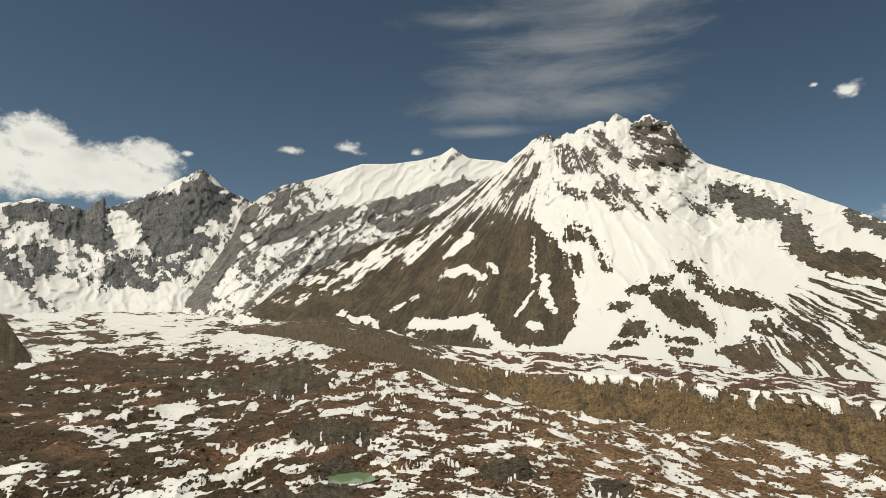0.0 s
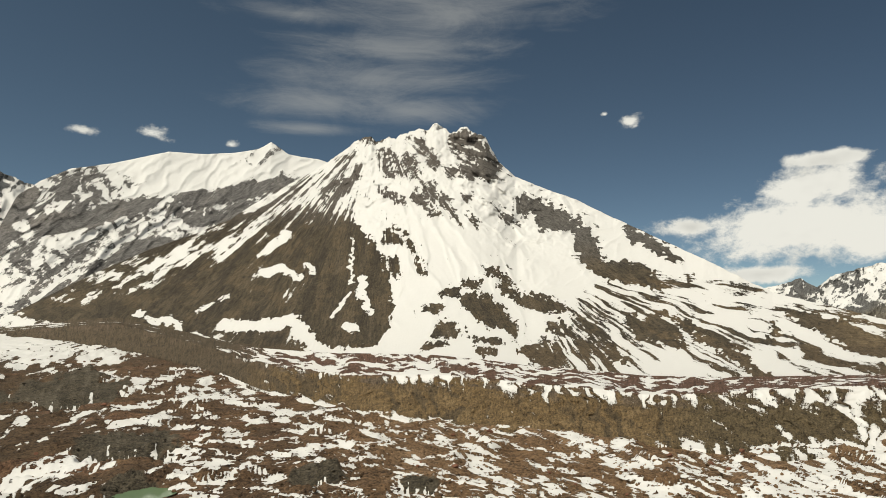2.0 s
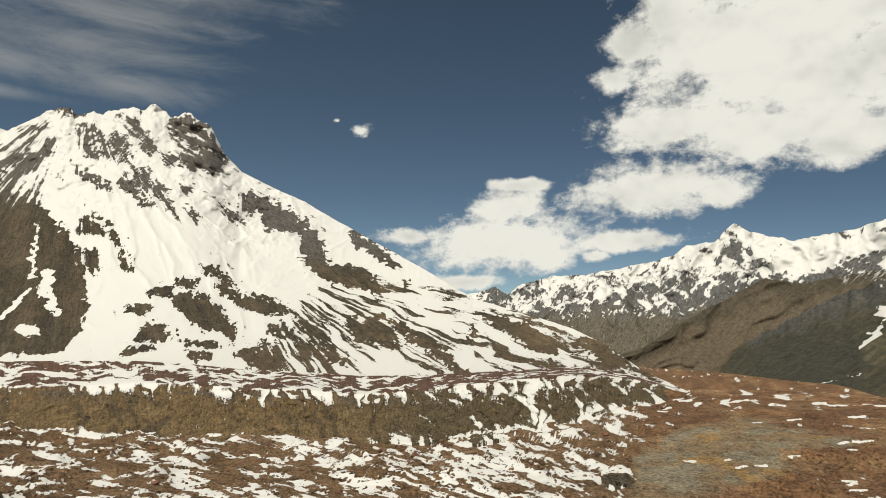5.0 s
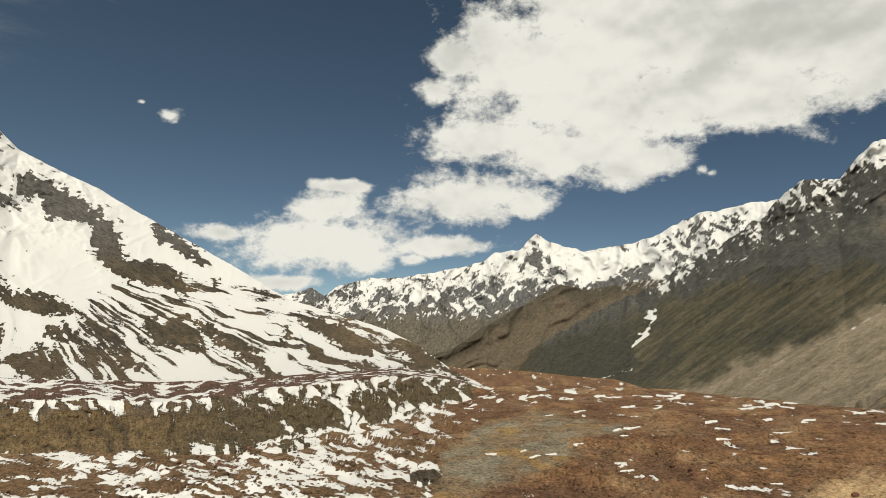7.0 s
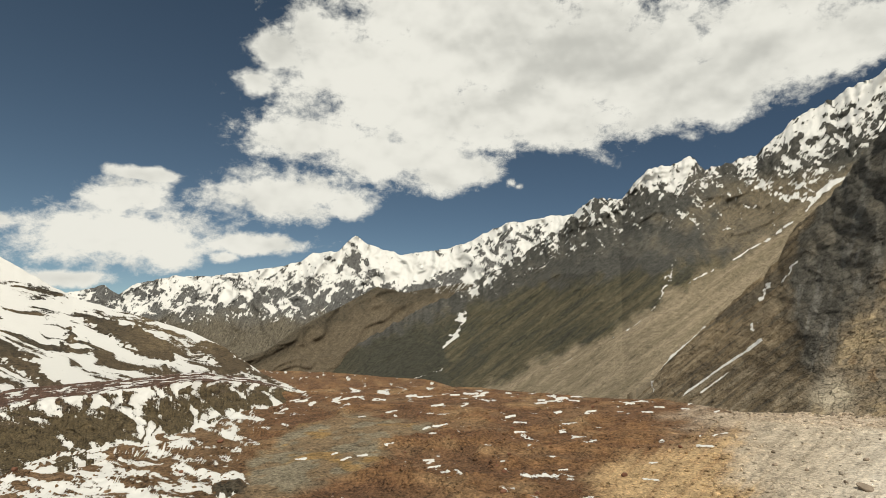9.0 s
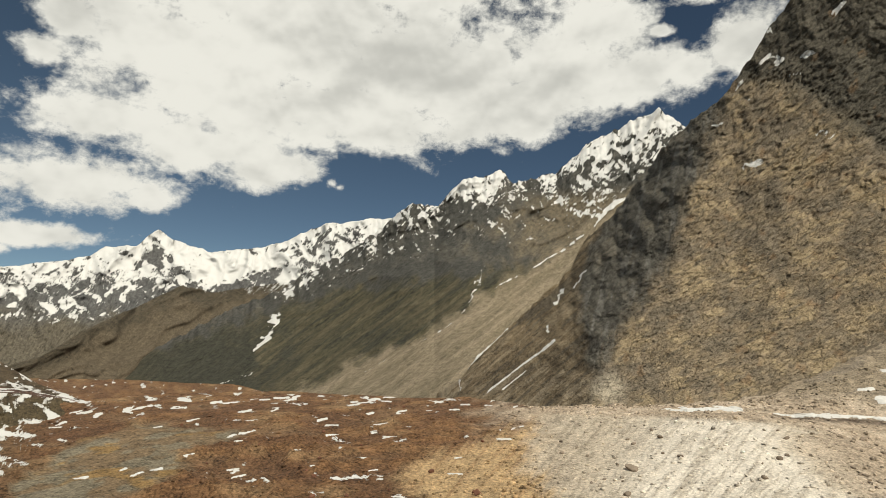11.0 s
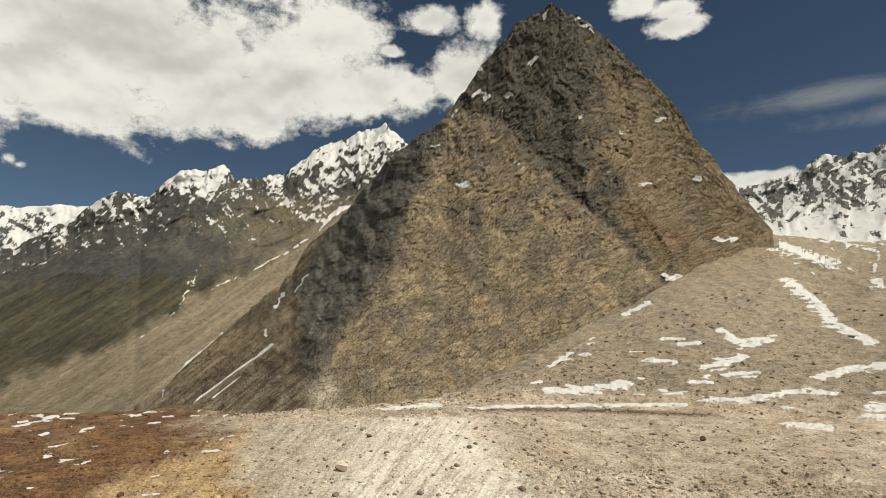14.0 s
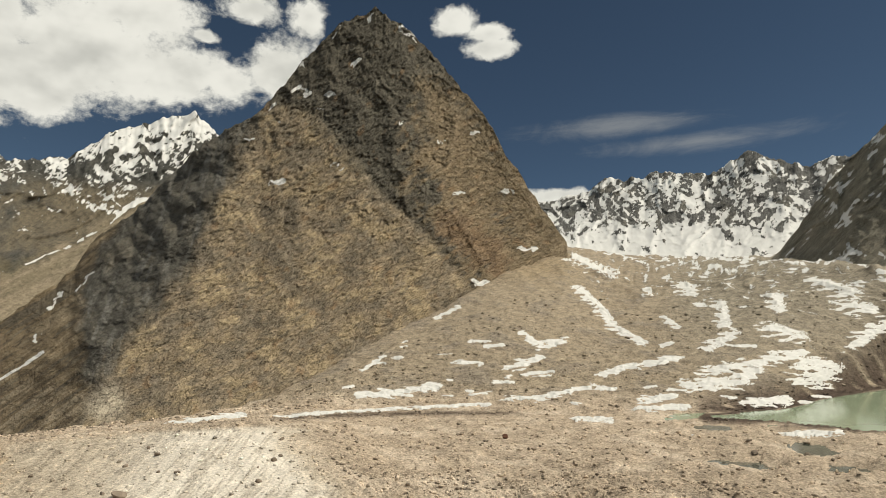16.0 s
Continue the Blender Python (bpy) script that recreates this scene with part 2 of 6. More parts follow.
def terrain_material(name, grain, snow_wobble=0.35, bump=0.6, contrast=0.45, coarse=6.0, across=2.5, down=0.45, streak=0.5, stripes=1.0, joints=0.0):
    """Rock, scree or moraine under snow: the colours and the lie of the snow come with the mesh, the grain from here."""
    m, n, l, bsdf = nodes_of(name)
    geo = n.new("ShaderNodeTexCoord")

    def noise_at(scale, detail=5, rough=0.6):
        t = n.new("ShaderNodeTexNoise")
        t.inputs["Scale"].default_value, t.inputs["Detail"].default_value, t.inputs["Roughness"].default_value = scale, detail, rough
        l.new(geo.outputs["Object"], t.inputs["Vector"])
        return t.outputs["Fac"]

    def calc(op, a, b, c=None):
        q = n.new("ShaderNodeMath")
        q.operation = op
        for i, v in enumerate((a, b, c)):
            if v is None:
                continue
            if isinstance(v, (int, float)):
                q.inputs[i].default_value = v
            else:
                l.new(v, q.inputs[i])
        return q.outputs[0]

    def mixc(fac, a, b, blend="MIX"):
        q = n.new("ShaderNodeMix")
        q.data_type, q.blend_type = "RGBA", blend
        for v, s in ((fac, q.inputs[0]), (a, q.inputs[6]), (b, q.inputs[7])):
            if isinstance(v, (int, float, tuple)):
                s.default_value = v
            else:
                l.new(v, s)
        return q.outputs[2]

    base = n.new("ShaderNodeAttribute")
    base.attribute_name = "base"
    snow = n.new("ShaderNodeAttribute")
    snow.attribute_name = "snow"
    fine, broad = noise_at(1 / grain, 7, 0.68), noise_at(1 / (grain * coarse), 4, 0.6)
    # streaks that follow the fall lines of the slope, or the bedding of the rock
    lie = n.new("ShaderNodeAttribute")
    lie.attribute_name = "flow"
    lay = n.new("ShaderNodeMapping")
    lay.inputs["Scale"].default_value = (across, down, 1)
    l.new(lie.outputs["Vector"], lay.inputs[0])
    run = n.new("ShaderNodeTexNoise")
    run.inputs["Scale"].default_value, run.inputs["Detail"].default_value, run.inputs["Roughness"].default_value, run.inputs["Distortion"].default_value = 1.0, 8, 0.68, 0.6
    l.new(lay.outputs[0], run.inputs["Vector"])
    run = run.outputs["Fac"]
    speck = n.new("ShaderNodeTexVoronoi")
    speck.inputs["Scale"].default_value = 1 / (grain * 0.55)
    l.new(geo.outputs["Object"], speck.inputs["Vector"])
    tone = calc("ADD", calc("MULTIPLY", calc("SUBTRACT", fine, 0.5), 2.2 * contrast), calc("MULTIPLY", calc("SUBTRACT", broad, 0.5), 1.4 * contrast))
    tone = calc("ADD", tone, calc("MULTIPLY", calc("SUBTRACT", speck.outputs["Color"], 0.5), 0.7 * contrast))
    tone = calc("ADD", tone, calc("MULTIPLY", calc("SUBTRACT", run, 0.5), 2.4 * contrast * stripes))
    crack = None
    if joints:          # blocks parted by dark joints, large and small
        bent = n.new("ShaderNodeVectorMath")
        bent.operation = "MULTIPLY_ADD"
        swirl = n.new("ShaderNodeTexNoise")
        swirl.inputs["Scale"].default_value, swirl.inputs["Detail"].default_value = 0.8, 4
        l.new(lie.outputs["Vector"], swirl.inputs["Vector"])
        bent.inputs[1].default_value = (0.9, 0.9, 0)
        l.new(swirl.outputs["Color"], bent.inputs[0])
        l.new(lie.outputs["Vector"], bent.inputs[2])
        for sx, sy, width in ((0.55, 1.0, 0.05), (1.6, 2.8, 0.07)):
            squeeze = n.new("ShaderNodeMapping")
            squeeze.inputs["Scale"].default_value = (sx, sy, 1)
            l.new(bent.outputs[0], squeeze.inputs[0])
            cells, rims = n.new("ShaderNodeTexVoronoi"), n.new("ShaderNodeTexVoronoi")
            rims.feature = "DISTANCE_TO_EDGE"
            for v in (cells, rims):
                v.inputs["Scale"].default_value = 1.0
                l.new(squeeze.outputs[0], v.inputs["Vector"])
            gap = n.new("ShaderNodeMapRange")
            gap.inputs[1].default_value, gap.inputs[2].default_value = 0.0, width
            l.new(rims.outputs["Distance"], gap.inputs[0])
            crack = gap.outputs[0] if crack is None else calc("MULTIPLY", crack, gap.outputs[0])
            tint = n.new("ShaderNodeSeparateColor")
            l.new(cells.outputs["Color"], tint.inputs[0])
            tone = calc("ADD", tone, calc("MULTIPLY", calc("SUBTRACT", tint.outputs[0], 0.5), 0.50 * joints))
        broken = calc("MAXIMUM", calc("MULTIPLY", calc("SUBTRACT", fine, 0.38), 4.0), 0.0)      # joints die out here and there
        crack = calc("MINIMUM", calc("ADD", crack, broken), 1.0)
        tone = calc("SUBTRACT", tone, calc("MULTIPLY", calc("SUBTRACT", 1.0, crack), 0.42 * joints))
        tone = calc("ADD", tone, 0.16 * joints)
    grey = n.new("ShaderNodeRGBToBW")        # pale silt is smooth, dark debris coarse
    l.new(base.outputs["Color"], grey.inputs[0])
    coarse_grain = calc("MAXIMUM", calc("MULTIPLY_ADD", grey.outputs[0], -1.4, 1.28), 0.35)
    tone = calc("MULTIPLY", tone, coarse_grain)
    tone = calc("MAXIMUM", calc("ADD", tone, 1.0), 0.25)
    comb = n.new("ShaderNodeCombineColor")
    for i in range(3):
        l.new(tone, comb.inputs[i])
    rock = mixc(1.0, base.outputs["Color"], comb.outputs[0], "MULTIPLY")
    edge = calc("ADD", snow.outputs["Fac"], calc("ADD", calc("MULTIPLY", calc("SUBTRACT", fine, 0.5), 2 * snow_wobble), calc("MULTIPLY", calc("SUBTRACT", broad, 0.5), snow_wobble)))
    edge = calc("ADD", edge, calc("MULTIPLY", calc("SUBTRACT", run, 0.5), 2 * streak))
    mask = n.new("ShaderNodeMapRange")
    mask.interpolation_type = "SMOOTHSTEP"
    mask.inputs[1].default_value, mask.inputs[2].default_value = -0.04, 0.06
    l.new(edge, mask.inputs[0])
    dirt = mixc(calc("MULTIPLY", broad, 0.35), (0.69, 0.682, 0.66, 1), (0.58, 0.56, 0.515, 1))
    col = mixc(mask.outputs[0], rock, dirt)
    l.new(col, bsdf.inputs["Base Color"])
    rough = n.new("ShaderNodeMapRange")
    rough.inputs[3].default_value, rough.inputs[4].default_value = 0.9, 0.6
    l.new(mask.outputs[0], rough.inputs[0])
    l.new(rough.outputs[0], bsdf.inputs["Roughness"])
    bsdf.inputs["Specular IOR Level"].default_value = 0.2
    bp = n.new("ShaderNodeBump")
    bp.inputs["Strength"].default_value, bp.inputs["Distance"].default_value = bump, grain * 0.8
    relief = calc("MULTIPLY", calc("ADD", calc("ADD", fine, calc("MULTIPLY", run, 0.9)), calc("MULTIPLY", speck.outputs["Distance"], -0.3)), calc("SUBTRACT", 1.0, calc("MULTIPLY", mask.outputs[0], 0.8)))
    relief = calc("MULTIPLY", relief, calc("MINIMUM", coarse_grain, 1.0))
    if crack is not None:
        relief = calc("ADD", relief, calc("MULTIPLY", crack, 0.5))
    l.new(relief, bp.inputs["Height"])
    l.new(bp.outputs[0], bsdf.inputs["Normal"])
    return m


MORAINE = terrain_material("moraine_debris", 1.9, 0.40, 1.1, 1.15, across=2.0, down=7.0, streak=0.42, stripes=0.5)
EARTH = terrain_material("earth_bank", 1.8, 0.40, 0.9, 0.95, coarse=4.0, across=6.0, down=2.0, streak=0.5)
SLOPE = terrain_material("mountain_slope", 6.0, 0.24, 0.9, 0.72, across=2.6, down=0.4, streak=1.05)
PEAKS = terrain_material("peak_slope", 2.6, 0.50, 0.9, 0.95, coarse=3.0, across=8.0, down=1.6, streak=0.75)
RANGE_ROCK = terrain_material("range_slope", 3.2, 0.45, 1.2, 1.0, coarse=5.0, across=5.0, down=0.9, streak=0.7, stripes=0.40)
CRAG = terrain_material("crag_rock", 2.6, 0.25, 1.3, 0.62, coarse=4.0, across=1.2, down=4.0, streak=0.3, joints=0.75)
FAR = terrain_material("far_rock_and_snow", 6.0, 0.50, 0.8, 1.0, coarse=3.0, across=7.0, down=2.2, streak=0.7)


# ---------------------------------------------------------------- terrain sheets
def fill_mesh(name, co, quads, rgba, snow, material, flow=None):
    nf = len(quads)
    me = bpy.data.meshes.new(name)
    me.vertices.add(len(co))
    me.vertices.foreach_set("co", co.astype(np.float32).ravel())
    me.loops.add(nf * 4)
    me.loops.foreach_set("vertex_index", quads.ravel().astype(np.int32))
    me.polygons.add(nf)
    me.polygons.foreach_set("loop_start", np.arange(0, nf * 4, 4, dtype=np.int32))
    me.update(calc_edges=True)
    me.polygons.foreach_set("use_smooth", np.ones(nf, bool))
    me.attributes.new("base", "FLOAT_COLOR", "POINT").data.foreach_set("color", rgba.astype(np.float32).ravel())
    me.attributes.new("snow", "FLOAT", "POINT").data.foreach_set("value", snow.astype(np.float32).ravel())
    if flow is not None:
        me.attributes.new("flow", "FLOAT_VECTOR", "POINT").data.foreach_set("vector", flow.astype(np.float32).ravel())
    me.materials.append(material)
    return me


def grid_mesh(name, x, y, z, base, snow, material, wrap=False, regions=None, names=(), flow=None):
    """A mesh over a grid of rows and columns with its colours and its snow; with regions, one part for each."""
    nr, nc = x.shape
    co = np.stack([x, y, z], -1).reshape(-1, 3)
    c = np.arange(nc if wrap else nc - 1)
    r = np.arange(nr - 1)[:, None]
    c2 = (c + 1) % nc
    quads = np.stack([r * nc + c, r * nc + c2, (r + 1) * nc + c2, (r + 1) * nc + c], -1).reshape(-1, 4)
    rgba = np.concatenate([np.clip(base, 0.005, 0.95), np.ones(base.shape[:-1] + (1,))], -1).reshape(-1, 4)
    sn = snow.reshape(-1)
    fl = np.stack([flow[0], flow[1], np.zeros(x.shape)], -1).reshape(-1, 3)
    if regions is None:
        return new(name, fill_mesh(name, co, quads, rgba, sn, material, fl))
    thing = new(name)
    kind = regions.reshape(-1)[quads[:, 0]]
    for q, (part_name, label) in enumerate(names):
        f = quads[kind == q]
        if not len(f):
            continue
        used, local = np.unique(f, return_inverse=True)
        ob = new(part_name, fill_mesh(part_name, co[used], local.reshape(-1, 4), rgba[used], sn[used], material, fl[used]))
        ob.parent = thing
        tagged(ob, label)
    return thing


def line_at(points, az):
    """Climb and distance of a line at the bearings az; the distance without kinks."""
    p = np.array(points, float)
    d = sum(np.interp(az + k, p[:, 0], p[:, 2]) * w for k, w in ((-3, 1), (-2, 2), (-1, 3), (0, 4), (1, 3), (2, 2), (3, 1))) / 16
    return np.interp(az, p[:, 0], p[:, 1]), d


def blend(*pairs):
    """Colours laid over one another: the first alone, then (mask, colour) each."""
    out = np.broadcast_to(np.array(pairs[0]), pairs[1][0].shape + (3,)).copy()
    for mask, colour in pairs[1:]:
        out += mask[..., None] * (np.array(colour) - out)
    return out


def mountain(name, az0, az1, step, lines, rows_each, relief, paint, material, jag=0.0, ease=0.85, rear=500.0, foot_drop=30.0, split=None, names=(), lean=0.0, flow=None):
    """A mountain face between lines of bearing, climb and distance, from its foot to its ridge, with a back that falls away."""
    az = np.arange(az0, az1 + step / 2, step)
    els, ds, vs = [], [], []
    for q in range(len(lines) - 1):
        (e0, d0), (e1, d1) = line_at(lines[q], az), line_at(lines[q + 1], az)
        v = np.linspace(0, 1, rows_each[q], endpoint=q == len(lines) - 2)[:, None]
        if q == len(lines) - 2:      # single summits shape the crest, not the whole face
            calm = np.minimum(sum(np.interp(az + k, az, e1) for k in np.arange(-4, 4.1, 0.5)) / 17, e1)
            calm = sum(np.interp(az + k, az, calm) for k in np.arange(-1, 1.1, 0.25)) / 9
            calm = np.minimum(calm, e1)
            els.append(e0 + (calm - e0) * v + (e1 - calm) * v ** 5)
        else:
            els.append(e0 + (e1 - e0) * v)
        ds.append(d0 + (d1 - d0) * v ** ease)
        vs.append((q + v) / (len(lines) - 1) + 0 * e0)
    E, D, V = np.concatenate(els), np.concatenate(ds), np.concatenate(vs)
    A = np.broadcast_to(az, E.shape)
    span = E[-1] - E[0]
    jag = jag(az) if callable(jag) else jag
    E = E + jag * smooth(0.75, 1.0, V) * np.minimum(span / 6, 1) * (fbm(A * 0.9, 3.3, 0, 6, 0.6))
    D = D * (1 + relief(A, E, V) * smooth(0, 0.04, V))
    x, y, z = D * np.sin(np.radians(A)), D * np.cos(np.radians(A)), EYE + D * np.tan(np.radians(E))
    base, snow = paint(A, E, V)
    # foot below ground and the back slope
    def ring(dd, zz):
        return [(dd * np.sin(np.radians(az)))[None], (dd * np.cos(np.radians(az)))[None], zz[None]]
    foot = ring(D[0], z[0] - foot_drop)
    low = z[0] - foot_drop
    backs = [ring(np.minimum(D[-1] + rear * f, 4940), z[-1] + (np.minimum(low, z[-1] - 5) - z[-1]) * g) for f, g in ((0.06, 0.05), (0.3, 0.35), (0.65, 0.75), (1.0, 1.0))]
    parts_x = [foot[0], x] + [b[0] for b in backs]
    parts_y = [foot[1], y] + [b[1] for b in backs]
    parts_z = [foot[2], z] + [b[2] for b in backs]
    ext = lambda a: np.concatenate([a[:1], a] + [a[-1:]] * len(backs))
    regions = None if split is None else ext(split(A, E, V, snow).astype(int))
    return grid_mesh(name, np.concatenate(parts_x), np.concatenate(parts_y), np.concatenate(parts_z), ext(base), ext(snow), material, regions=regions, names=names,
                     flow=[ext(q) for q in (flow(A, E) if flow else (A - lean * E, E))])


# ---------------------------------------------------------------- ground: glacier, moraine hummocks, debris flat, talus
MID = [   # bearing, climb, distance of the first crest or foot line of the floor
    (-180, -6.5, 700), (-60, -5.5, 800), (-40, -2.4, 1500), (-20, -2.3, 1500), (-10, -1.9, 1700), (-4.5, -3.7, 1100), (0.7, -6.0, 720), (5.8, -7.3, 610), (10.9, -8.5, 530),
    (15.7, -9.0, 495), (24.5, -10.3, 440), (34.5, -10.4, 430), (44.6, -10.7, 420), (54, -9.0, 500), (60, -6.6, 640), (63.5, -5.6, 720), (71.5, -5.45, 740), (78.6, -5.6, 720), (88, -6.3, 640),
    (96, -6.35, 600), (100, -6.9, 540), (104, -7.8, 480), (109, -8.2, 440), (114, -7.6, 430), (119, -7.3, 430), (124.4, -8.15, 420), (129, -10.2, 390), (134, -11.9, 360), (172, -12.0, 360), (180, -6.5, 700)]
FAR_SIDE = [
    (-180, -3.7, 1200), (-160, -4.5, 1000), (-60, -3, 1100), (-40, -0.9, 2300), (-20, -0.8, 2400), (-10, -1.2, 2200), (-4.5, -3.4, 1350), (0.7, -4.8, 950), (15, -6.4, 700), (34.5, -6.8, 660), (54, -6.4, 720), (60, -6.0, 800),
    (71, -6.6, 900), (88, -7.2, 800), (100, -7.3, 680), (104, -7.2, 660), (112, -7.05, 660), (124, -6.7, 660), (129, -6.9, 690), (150, -6.95, 690), (156, -7.1, 690), (160.4, -6.72, 722), (163.7, -6.2, 780), (166.1, -5.4, 895), (168.4, -4.9, 985), (171, -4.3, 1105), (175, -3.7, 1200), (180, -3.7, 1200)]
TALUS = [
    (-180, 3.6, 1400), (-160, -2.5, 1500), (-60, 0, 1500), (-40, 1.0, 3500), (-20, 1.0, 3500), (-10, 0.3, 2600), (0, -3.6, 1300), (15, -5.2, 900), (54, -5.4, 900), (60, -5.4, 1000), (71, -6.4, 1300),
    (88, -6.8, 1100), (100, -7.15, 800), (104, -7.1, 740), (114, -6.6, 700), (119, -6.0, 760), (124.5, -3.6, 850), (129.7, -0.6, 950), (133.7, 1.0, 1020), (137.2, 2.9, 1100), (141, 5.2, 1250), (144, 6.0, 1400), (147.5, 7.0, 1700),
    (149.5, 5.6, 1700), (152, 4.2, 1500), (159, 4.4, 1500), (165, 5.0, 1500), (172, 4.2, 1400), (180, 3.6, 1400)]
HORIZON = [(-180, 1.2, 4900), (-40, 1.6, 4900), (-10, 0.5, 4900), (0, -0.5, 4900), (50, -1.0, 4900), (60, -3.4, 4900), (75, -3.4, 4900), (80, -6.4, 4900), (90, -7.0, 4900), (112, -7.0, 4900), (130, 2, 4900), (145, 8, 3600), (160, 6.5, 3600), (170, 6.0, 3600), (180, 1.2, 4900)]
LAKE_Z = -4.8

LAKE_SHORE = [(171, -4.4), (168.4, -5.0), (166.1, -5.5), (163.7, -6.3), (160.4, -6.75), (157.6, -7.1), (164.5, -7.35), (170.6, -7.6), (179, -7.9), (179, -3.9)]
POOLS = [   # bearing, climb, half widths in degrees, of the small pools
    (160.0, -10.7, 2.6, 0.35), (164.6, -9.2, 1.7, 0.42), (167.0, -10.5, 1.7, 0.40), (147.4, -11.9, 0.8, 0.16), (158.0, -8.0, 1.6, 0.16), (-8.7, -13.45, 2.4, 0.42)]

az = np.concatenate([np.arange(-38, 174, 0.14), np.arange(174, 322, 2.0)])
wrapped = (az + 180) % 360 - 180
lines = [(np.full(az.shape, 0.05), np.zeros(az.shape)), (np.full(az.shape, 120.0), np.zeros(az.shape)), (np.full(az.shape, 255.0), np.zeros(az.shape))]
for table in (MID, FAR_SIDE, TALUS, HORIZON):
    p = np.array(table, float)
    ks = (-1.5, -0.75, 0, 0.75, 1.5)
    e, d = [sum(np.interp(wrapped + k, p[:, 0], p[:, c]) for k in ks) / 5 for c in (1, 2)]
    lines.append((d, EYE + d * np.tan(np.radians(e))))
gx, gz = [], []
for q, count in enumerate((3, 12, 165, 64, 120, 24)):
    (d0, z0), (d1, z1) = lines[q], lines[q + 1]
    f = np.linspace(0, 1, count, endpoint=q == 5)[:, None]
    if q in (2, 3, 4):      # even steps as seen under a falling angle
        dd = 1 / (1 / d0 + (1 / d1 - 1 / d0) * f)
        g = (dd - d0) / (d1 - d0)
    else:
        dd, g = d0 + (d1 - d0) * f, f
    gx.append(dd)
    gz.append(z0 + (z1 - z0) * g)
GD, GZ = np.concatenate(gx), np.concatenate(gz)
GA = np.broadcast_to(wrapped, GD.shape)
GX, GY = GD * np.sin(np.radians(GA)), GD * np.cos(np.radians(GA))
GE = np.degrees(np.arctan2(GZ - EYE, GD))
wave = fbm(GX / 55, GY / 55, 12.0, 4)
hummock = smooth(100, 260, GD)
left = 1 - smooth(57, 63, GA + 2 * wave)
red = (1 - left) * (1 - smooth(95.5, 103, GA + 5 * wave))
right = 1 - left - red
mud = smooth(-0.3, 0.6, inside([(60.2, -10.7), (63.2, -8.3), (68.4, -8.0), (76.5, -8.4), (74.5, -9.6), (70, -10.0), (71.4, -11.2), (69.4, -12.7), (64.3, -13.6), (61.3, -14.9), (57.5, -15.5)], GA + 1.5 * wave, GE + 0.5 * wave))
lumps = alpine(GX / 100, GY / 100, 1.0, 1.0, 0, 2.2, 6, 0.6)
small = fbm(GX / 9, GY / 9, 1.5, 4, 0.7)
fine_lumps = alpine(GX / 28, GY / 28, 1.0, 1.0, 0, 8.2, 4, 0.6)
rise = (7.0 * (lumps - 0.45) + 1.3 * (fine_lumps - 0.4) + 0.4 * small) * left + (7.0 * (lumps - 0.45) + 1.8 * (fine_lumps - 0.4) + 0.5 * small) * red
rise = rise + (2.4 * wave + 2.4 * (fine_lumps - 0.4) + 0.8 * small + 14.0 * (lumps - 0.45) * smooth(900, 1600, GD)) * right
gullies = fbm((GA - 0.9 * GE) * 0.9, GE * 0.10, 3.0, 4, 0.6)
bankside = smooth(92, 98, GA) * (1 - smooth(122, 128, GA)) * (1 - smooth(-8.6, -7.8, GE))
rise = rise * (1 - 0.75 * bankside) + 0.25 * gullies * bankside
rise = rise * (1 - 0.75 * smooth(60, 66, GA) * (1 - smooth(101, 105, GA)) * smooth(-8.2, -6.8, GE))
GZ = GZ + hummock * rise * (1 - 0.5 * smooth(1500, 3500, GD)) * (1 - 0.85 * mud)
# basins of the lake and of the pools
at_lake = np.degrees(np.arctan2(LAKE_Z - EYE, GD))
lake_in = inside(LAKE_SHORE, GA + 0.5 * wave, at_lake + 0.10 * wave)
near_lake = smooth(-0.55, -0.1, lake_in) * smooth(500, 560, GD)
GZ = np.where(lake_in > 0, np.minimum(GZ, LAKE_Z - 0.4 - 3 * smooth(0, 0.5, lake_in)), GZ + near_lake * (np.maximum(np.minimum(GZ, LAKE_Z + 0.8 + 2.5 * small * small), LAKE_Z + 0.5) - GZ))
# ice walls: hollows melted into the debris with a steep dark back
CLIFFS = [(-13.8, -5.2, 4.2, 0.95), (-9.5, -9.7, 4.0, 1.05), (-9.4, -12.9, 2.2, 0.75), (-12.4, -14.6, 5.6, 0.85), (14.4, -13.9, 1.9, 0.75), (-23.4, -4.1, 3.0, 0.35), (57.5, -13.4, 1.3, 0.55), (5.5, -13.2, 2.4, 0.7), (-20.0, -5.2, 2.4, 0.5)]
ice, ice_foot = np.zeros(GD.shape), np.zeros(GD.shape)
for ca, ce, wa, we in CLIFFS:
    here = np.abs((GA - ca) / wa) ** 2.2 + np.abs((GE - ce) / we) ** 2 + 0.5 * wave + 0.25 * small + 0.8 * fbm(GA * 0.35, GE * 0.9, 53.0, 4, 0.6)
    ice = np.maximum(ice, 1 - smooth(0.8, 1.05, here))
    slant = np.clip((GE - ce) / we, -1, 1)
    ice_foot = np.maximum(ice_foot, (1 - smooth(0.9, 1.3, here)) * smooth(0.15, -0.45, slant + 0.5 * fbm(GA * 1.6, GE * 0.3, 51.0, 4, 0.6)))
    lift = we * np.radians(1) * GD
    GZ = GZ + (1 - smooth(0.7, 1.5, here)) * lift * (0.80 * slant - 0.1)
